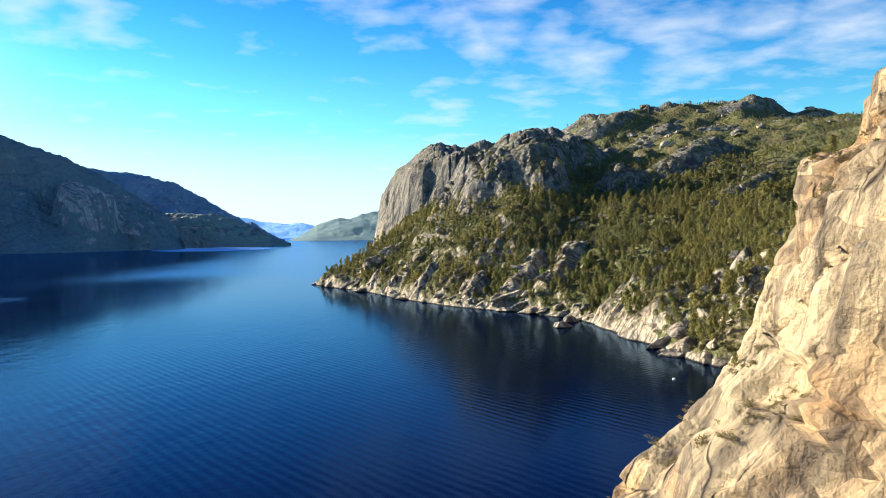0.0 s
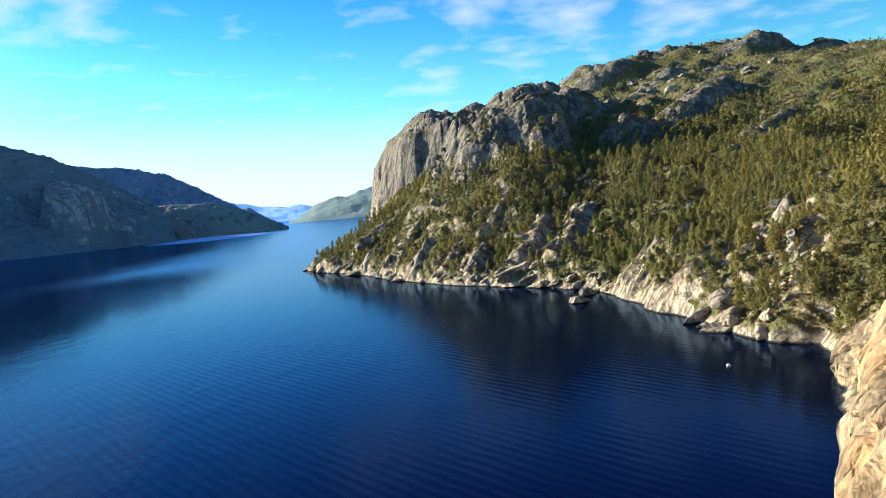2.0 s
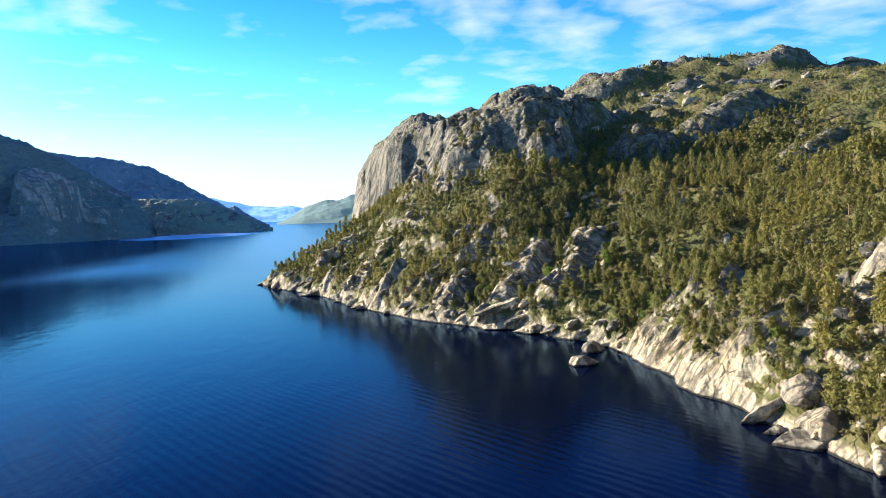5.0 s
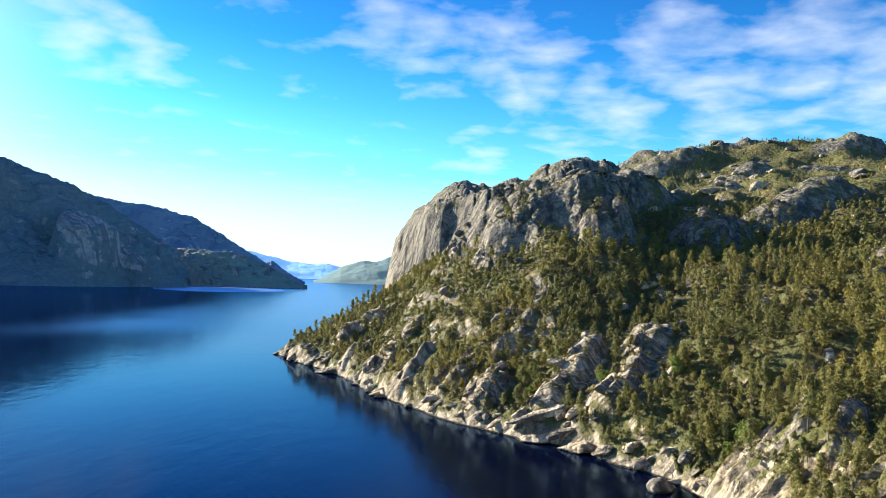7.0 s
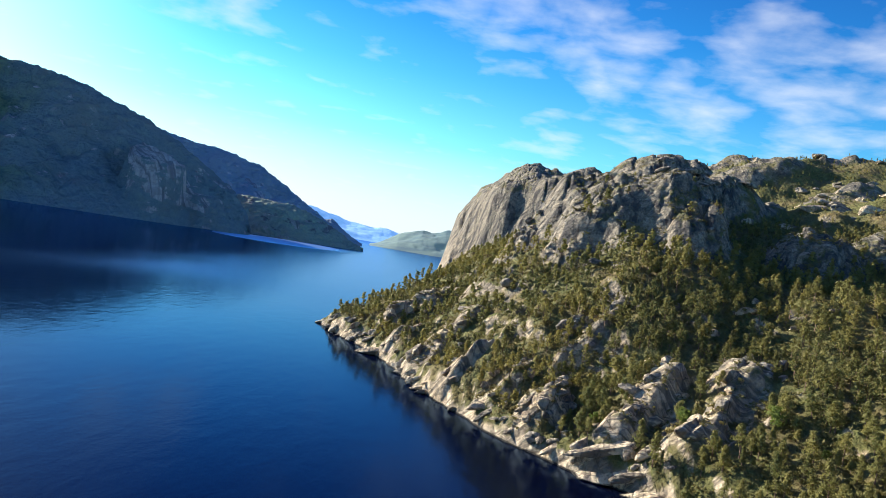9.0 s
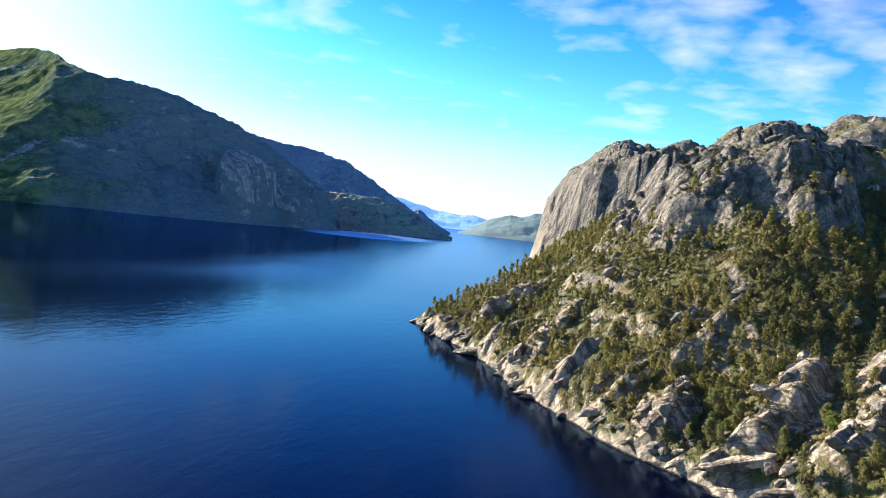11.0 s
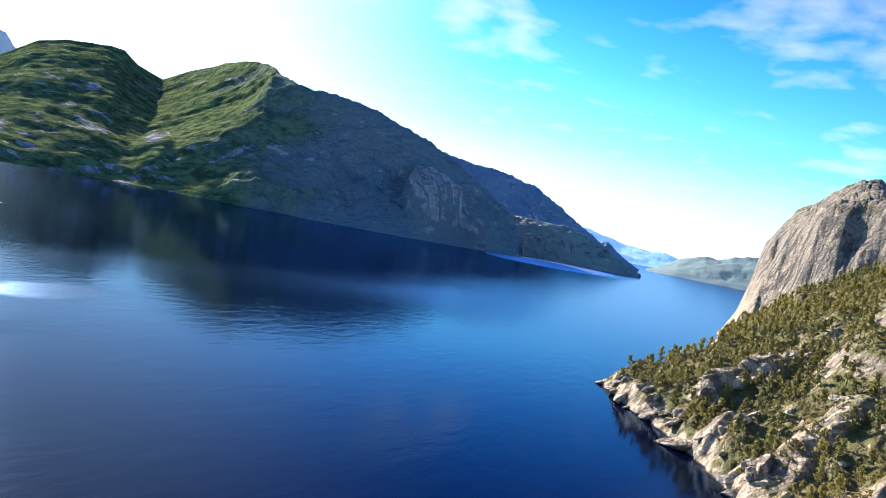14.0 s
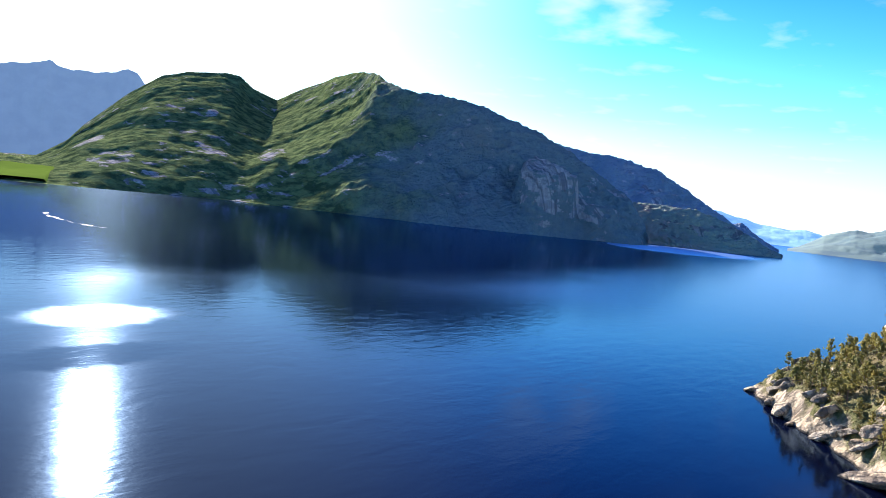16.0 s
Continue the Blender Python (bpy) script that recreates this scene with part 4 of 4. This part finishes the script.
# blocks and boulders along the water's edge
seg = np.hypot(*np.diff(SHORE, axis=0).T)
run = np.concatenate([[0], np.cumsum(seg)])
first, last = run[13], run[29]
at_ = first
k = 0
while at_ < last:
    at_ += rng.uniform(1.8, 5.0)
    x, y = np.interp(at_, run, SHORE[:, 0]), np.interp(at_, run, SHORE[:, 1])
    x, y = x + rng.uniform(-2.5, 6.5), y + rng.uniform(-2, 4.5)
    z, d, nz = on_land(x, y)
    if d < -1.5 or 138 < y < 198:
        continue
    s = rng.uniform(0.8, 2.2) * (1.8 if rng.random() < 0.2 else 1)
    kind = rng.random()
    me_ = pale_rocks[rng.integers(7)] if kind < 0.62 else grey_rocks[rng.integers(6)]
    rock("shore_boulder", me_, x, y, max(z, 0.05) + 0.12 * s, (s * rng.uniform(1.4, 2.8), s * rng.uniform(0.8, 1.2), s * rng.uniform(0.5, 0.85)), 28 + rng.uniform(-30, 30), (rng.uniform(-15, 15), rng.uniform(-30, -6)),
         "sun-bleached granite block at the water's edge" if kind < 0.62 else "grey weathered granite boulder at the water's edge", "shore boulders")
    k += 1

# outcrops that stand out of the wooded slope
for i in range(150):
    x, y = rng.uniform(-80, 190), rng.uniform(95, 420)
    z, d, nz = on_land(x, y)
    if d < 5 or (138 < y < 205 and x < 92):
        continue
    s = rng.uniform(0.9, 2.4)
    kind = rng.random()
    rock("outcrop", pale_rocks[rng.integers(7)] if kind < 0.5 else grey_rocks[rng.integers(6)], x, y, z + 0.1 * s, (s * rng.uniform(1.3, 2.6), s, s * rng.uniform(0.6, 1.1)), 30 + rng.uniform(-35, 35), (0, rng.uniform(-25, 5)),
         "pale granite outcrop among heath and pines" if kind < 0.5 else "grey lichened outcrop among heath and pines", "slope outcrops")

for i in range(130):
    x, y = rng.uniform(40, 350), rng.uniform(440, 720)
    z, d, nz = on_land(x, y)
    s = rng.uniform(1.5, 4.2)
    rock("plateau_outcrop", grey_rocks[rng.integers(6)] if i % 3 else pale_rocks[rng.integers(7)], x, y, z + 0.1 * s, (s * rng.uniform(1.3, 2.6), s * rng.uniform(0.8, 1.3), s * rng.uniform(0.5, 0.9)), 20 + rng.uniform(-35, 35), (0, rng.uniform(-18, 8)), "weathered granite hump on the bare plateau", "plateau outcrops")

# blocks that lie along the bare ribs of the slope
for cx, cy, rx, ry, rot, h in RIBS[:17] + RIBS[1:7]:
    for i in range(7):
        a, u, v = radians(rot), rng.uniform(-0.95, 0.95), rng.uniform(-1.0, 0.9)
        x, y = cx + u * rx * math.cos(a) - v * ry * math.sin(a), cy + u * rx * math.sin(a) + v * ry * math.cos(a)
        z, d, nz = on_land(x, y)
        if d < 1 or (138 < y < 205 and x < 92):
            continue
        s = rng.uniform(1.0, 2.3)
        kind = rng.random()
        rock("rib_block", pale_rocks[rng.integers(7)] if kind < 0.6 else grey_rocks[rng.integers(6)], x, y, z + 0.15 * s, (s * rng.uniform(1.4, 2.4), s * rng.uniform(0.8, 1.2), s * rng.uniform(0.6, 1.0)), rot + rng.uniform(-18, 18), (rng.uniform(-12, 12), rng.uniform(-30, -8)),
             "pale fractured granite block on a bare rib of the slope" if kind < 0.6 else "grey fractured granite block on a bare rib of the slope", "rib blocks")

# ---- trees ----
def tube(path, radii, sides=6):
    path, radii = np.asarray(path, float), np.asarray(radii, float)
    a = np.linspace(0, 2 * math.pi, sides, endpoint=False)
    v, f = [], []
    for p, r in zip(path, radii):
        v += [(p[0] + r * math.cos(t), p[1] + r * math.sin(t), p[2]) for t in a]
    for i in range(len(path) - 1):
        for j in range(sides):
            q = (j + 1) % sides
            f += [(i * sides + j, i * sides + q, (i + 1) * sides + q), (i * sides + j, (i + 1) * sides + q, (i + 1) * sides + j)]
    return np.array(v), np.array(f)


def joined(parts):
    v, f, n = [], [], 0
    for a, b in parts:
        v.append(a)
        f.append(b + n)
        n += len(a)
    return np.concatenate(v), np.concatenate(f)


def sprays(centres, spread_, count, size, rng, flat=0.5):
    """Small leaf sprays, three-cornered, round each centre, that mostly face outwards and up as leaves do."""
    c = np.repeat(centres, count, axis=0) + rng.normal(size=(len(centres) * count, 3)) * np.array([spread_, spread_, spread_ * 0.55])
    n = len(c)
    axis = centres.mean(axis=0)
    out = (c - axis) * np.array([1, 1, 0.25]) + np.array([0, 0, 0.5])
    out = out / (np.linalg.norm(out, axis=1, keepdims=True) + 1e-6) + rng.normal(size=(n, 3)) * 0.55
    a = np.cross(out, rng.normal(size=(n, 3)))
    a /= np.linalg.norm(a, axis=1, keepdims=True)
    b = np.cross(out, a)
    b /= np.linalg.norm(b, axis=1, keepdims=True)
    s = size * rng.uniform(0.6, 1.3, (n, 1))
    v = np.stack([c - a * s * 0.6 - b * s * 0.35, c - a * s * 0.3 + b * s * 0.5, c + a * s * 0.8], 1).reshape(-1, 3)
    return v, np.arange(n * 3).reshape(n, 3)


def tree_shape(seed, high, wide, clumps, per, leaf, broad=False, sides=6, rings=7):
    """Trunk, limbs and crown of one tree as arrays, standing at the origin."""
    rng = np.random.default_rng(seed)
    bend = rng.normal(size=2) * 0.05 * high
    hs = np.linspace(-0.5, high * 0.97, rings)
    line = np.stack([bend[0] * (hs / high) ** 2, bend[1] * (hs / high) ** 2, hs], 1)
    trunk = tube(line, np.linspace(0.022, 0.004, rings) * high, sides)
    low = 0.12 if broad else rng.uniform(0.16, 0.36)
    limbs, cs = [], []
    for i in range(clumps):
        u = low + (1 - low) * ((i + rng.random()) / clumps) ** (0.9 if broad else 0.85)
        t = (u - low) / (1 - low)
        rad = wide * (math.sin(math.pi * (0.12 + 0.86 * t)) ** 0.7 if broad else (0.6 + 0.4 * min(1, t * 4)) * (1 - t ** 1.45) * 0.95 + 0.06)
        rad *= rng.uniform(0.4, 1.3)
        a = rng.uniform(0, 2 * math.pi)
        root = np.array([np.interp(u * high * 0.9, hs, line[:, 0]), np.interp(u * high * 0.9, hs, line[:, 1]), u * high * (0.8 if broad else 0.93)])
        end = root + np.array([math.cos(a) * rad, math.sin(a) * rad, (0.35 if broad else 0.10) * rad + 0.04 * high])
        cs.append(end)
        cs.append(root * 0.45 + end * 0.55)
        if i % 3 == 0:
            limbs.append(tube([root, root * 0.5 + end * 0.5 + np.array([0, 0, 0.05 * rad]), end], [0.006 * high, 0.004 * high, 0.002 * high], 3))
    crown = sprays(np.array(cs), 0.12 * wide + 0.07, per, leaf, rng)
    return trunk, joined(limbs), crown


def tree_thing(name, seed, high, wide, clumps, per, leaf, needles, label, broad=False):
    base = new(name)
    tr, li, cr = tree_shape(seed, high, wide, clumps, per, leaf, broad)
    for part_name, (v, f), mat in (("trunk", tr, BARK), ("limbs", li, BARK), ("crown", cr, needles)):
        ob = new(part_name, mesh_np(part_name, v, f, [mat], shade=part_name != "crown"))
        ob.parent = base
    return tagged(base, label, "tree", "trees on the slope")


pines = [tree_thing("pine_tree", 400 + i, h, w, 46, 12, 0.27, PINE, "dark green pine with an open ragged crown on the slope") for i, (h, w) in enumerate(((6.6, 1.45), (5.4, 1.35), (7.2, 1.55), (4.3, 1.2), (6.0, 1.6), (3.4, 1.1)))]
birches = [tree_thing("birch_tree", 450 + i, h, w, 34, 12, 0.36, BIRCH, "bright green young birch among the pines", True) for i, (h, w) in enumerate(((5.6, 1.9), (4.4, 1.6)))]


def place_tree(protos, used, x, y, z, rng, size=1.0):
    i = int(rng.integers(len(protos)))
    m = Matrix.LocRotScale((x, y, z), Euler((rng.normal() * 0.04, rng.normal() * 0.04, rng.uniform(0, 6.28))), None)
    s = size * rng.uniform(0.55, 1.25)
    if i in used:
        ob = copy_thing(protos[i], m)
    else:
        ob = protos[i]
        used.add(i)
        ob.matrix_basis = m
    ob.scale = (s * rng.uniform(0.9, 1.1), s * rng.uniform(0.9, 1.1), s)
    return ob


def wooded(x, y, z, d, nz):
    """How likely a tree stands here."""
    grove = fbm(x, y, 0, 26, 3, 91)
    p = smooth(0.45, 0.62, nz) * smooth(2, 7, d) * (0.45 + 0.55 * smooth(-0.35, 0.25, grove))
    top = smooth(78, 100, z)
    return p * (1 - 0.7 * top) * (1 - 0.93 * bareness(x, y))


used_p, used_b = set(), set()
spots = []
tries = rng.uniform((-100, 84), (330, 700), (60000, 2))
zs, ds, ns = on_land(tries[:, 0], tries[:, 1])
likely = wooded(tries[:, 0], tries[:, 1], zs, ds, ns)
taken = {}
for (x, y), z, p in zip(tries, zs, likely):
    far = y > 380 or x > 170
    gap = 2.7 if not far else 3.8
    if rng.random() > p * (1.0 if not far else 0.8):
        continue
    key = (int(x // gap), int(y // gap))
    if key in taken:
        continue
    taken[key] = True
    spots.append((x, y, z))
spots.sort(key=lambda q: math.hypot(q[0] - 20, (q[1] - 190) * 0.8))
green_spot = (65, 203)
near, rest = spots[:290], spots[290:]
for x, y, z in near:
    leafy = math.hypot(x - green_spot[0], y - green_spot[1]) < 6 or rng.random() < 0.025
    place_tree(birches if leafy else pines, used_b if leafy else used_p, x, y, z, rng)

# the rest of the wood
def wood_protos(clumps, per, leaf):
    shapes = (tree_shape(480 + i, h, w, clumps, per, leaf, False, 3, 3) for i, (h, w) in enumerate(((6.6, 1.5), (5.3, 1.4), (7.1, 1.6), (4.2, 1.2), (6.0, 1.65))))
    return [joined([t, c]) for t, _, c in shapes]


bark_n = 12


def wood(name, label, spots, protos, mats, lo=0.5, hi=1.25, bark=True):
    rng = np.random.default_rng(77)
    vs, fs, ix, n = [], [], [], 0
    for x, y, z in spots:
        v, f = protos[int(rng.integers(len(protos)))]
        a, s = rng.uniform(0, 6.28), rng.uniform(lo, hi) * (1 - 0.55 * float(smooth(70, 100, z)))
        c, q = math.cos(a) * s, math.sin(a) * s
        w = np.stack([v[:, 0] * c - v[:, 1] * q + x, v[:, 0] * q + v[:, 1] * c + y, v[:, 2] * s * rng.uniform(0.85, 1.1) + z], 1)
        vs.append(w)
        fs.append(f + n)
        i = np.zeros(len(f), np.int32)
        if bark:
            i[:bark_n] = 1
        ix.append(i)
        n += len(v)
    return tagged(new(name, mesh_np(name, np.concatenate(vs), np.concatenate(fs), mats, np.concatenate(ix))), label, "trees", kind="stuff")


close = [q for q in rest if q[1] < 330 and q[0] < 130]
beyond = [q for q in rest if q[1] >= 330 or q[0] >= 130]
wood("pine_wood", "dense dark pine wood covering the headland slope", close, wood_protos(25, 6, 0.39), [PINES, BARK])
wood("pine_wood", "pine wood thinning out towards the bare plateau", beyond, wood_protos(14, 3, 0.78), [PINES, BARK])

# heath and low scrub between the trees
def shrub(seed, per=4, leaf=0.5, loose=0.55):
    r = np.random.default_rng(seed)
    c = r.normal(size=(5, 3)) * np.array([loose, loose, 0.2]) + np.array([0, 0, 0.35])
    return sprays(c, 0.25 if loose > 0.4 else 0.16, per, leaf, r, 0.8)


tries = rng.uniform((-100, 84), (190, 460), (52000, 2))
zs, ds, ns = on_land(tries[:, 0], tries[:, 1])
ok = (ns > 0.58) & (ds > 2.5) & (rng.random(len(ds)) < 0.35 + 0.5 * smooth(-0.3, 0.4, fbm(tries[:, 0], tries[:, 1], 0, 18, 2, 95)))
wood("heath_scrub", "low brown-green heath and juniper scrub", [(x, y, z) for (x, y), z, o in zip(tries, zs, ok) if o][:12500], [shrub(500 + i) for i in range(5)], [SHRUB], 0.6, 1.5, False)

# scrub and small pines that cling to ledges of the near cliff
cn = np.cross(np.stack([np.gradient(c, axis=0) for c in (CX, CY, CZ)], -1), np.stack([np.gradient(c, axis=1) for c in (CX, CY, CZ)], -1))
cnz = np.abs(cn[..., 2]) / np.linalg.norm(cn, axis=-1)
ledge = np.argwhere((cnz > 0.66) & (fbm(CX, CY, CZ, 7, 2, 87) > 0.12) & (CZ > 4) & (CY > -110) & (CX < 75))
pick = ledge[rng.permutation(len(ledge))[:1100]]
wood("cliff_scrub", "low scrub growing on ledges of the cliff", [(CX[i, j], CY[i, j], CZ[i, j]) for i, j in pick], [shrub(520 + i, 36, 0.1, 0.3) for i in range(4)], [SHRUB], 0.4, 1.1, False)
high = np.argwhere((cnz > 0.6) & (CZ > 24) & (CY > -60) & (CX < 70))
for i, j in high[rng.permutation(len(high))[:55]]:
    place_tree(pines, used_p, CX[i, j], CY[i, j], CZ[i, j] - 0.1, rng, 0.42)

# ---- a mooring buoy ----
buoy = new("mooring_buoy")
v, f = sphere_points(3)
WHITE, _nt, _b = material("white_plastic")
_nt.links.new(mix(_nt, noise_tex(_nt, where(_nt), 6.0, 4), (0.82, 0.82, 0.8), (0.7, 0.7, 0.68)), _b.inputs["Base Color"])
_b.inputs["Roughness"].default_value = 0.4
body = new("float", mesh_np("float", v * np.array([0.42, 0.42, 0.38]), f, [WHITE], shade=True))
body.parent = buoy
tv, tf = tube([(0, 0, 0.34), (0, 0, 0.6)], [0.07, 0.06], 8)
eye_ = new("mooring_eye", mesh_np("mooring_eye", tv, tf, [GREY]))
eye_.parent = buoy
buoy.location = (52.2, 82.3, 0.12)
tagged(buoy, "small white round mooring buoy floating on the water", "buoy")

# ---- a meadow on the far shore, and a line of foam on the water ----
MEADOW, _nt, _b = material("meadow_grass")
_nt.links.new(mix(_nt, noise_tex(_nt, where(_nt), 0.05, 6), (0.14, 0.24, 0.03), (0.20, 0.28, 0.05)), _b.inputs["Base Color"])
_b.inputs["Roughness"].default_value = 0.9
_b.inputs["Specular IOR Level"].default_value = 0.0
mu, mv = np.meshgrid(np.linspace(-65.0, -61.4, 40), np.linspace(0, 1, 14), indexing="ij")
mr = 1500 + 240 * mv + 14 * fbm(mu * 30, mv * 120, 0, 60, 2, 611)
mx, my = HUB[0] + mr * np.sin(np.radians(mu)), HUB[1] + mr * np.cos(np.radians(mu))
mz = 8 + 19 * mv + 1.0 * fbm(mx, my, 0, 50, 2, 613) - 12 * smooth(0.8, 1.0, np.abs(mu + 63.2) / 1.8)
tagged(new("meadow", mesh_np("meadow", np.stack([mx, my, mz], -1).reshape(-1, 3), grid_faces(*mx.shape), [MEADOW], shade=True)), "bright green hay meadow on the far shore", "meadow", kind="structure")

FOAM, _nt, _b = material("sea_foam")
_nt.links.new(mix(_nt, noise_tex(_nt, where(_nt), 0.8, 5), (0.55, 0.6, 0.62), (0.85, 0.86, 0.86)), _b.inputs["Base Color"])
_b.inputs["Roughness"].default_value = 0.8
fu = np.linspace(0, 1, 90)
fx, fy = -679 + 126 * fu + 3 * fbm(fu * 126, 0, 0, 30, 2, 621), 470 - 16 * fu + 40 * (fu - 0.5) ** 2 + 4 * fbm(fu * 126, 5, 0, 22, 3, 623)
fw = np.maximum(0.15, 1.1 + 1.6 * fbm(fu * 126, 9, 0, 9, 3, 627)) * smooth(0, 0.06, fu) * smooth(1, 0.94, fu)
tagged(new("foam_line", mesh_np("foam_line", np.stack([np.stack([fx, fy - fw, 0 * fx + 0.03], -1), np.stack([fx, fy + fw, 0 * fx + 0.03], -1)], 0).reshape(-1, 3), grid_faces(2, 90), [FOAM])), "thin broken line of white foam drifting on the water", "foam", kind="structure")
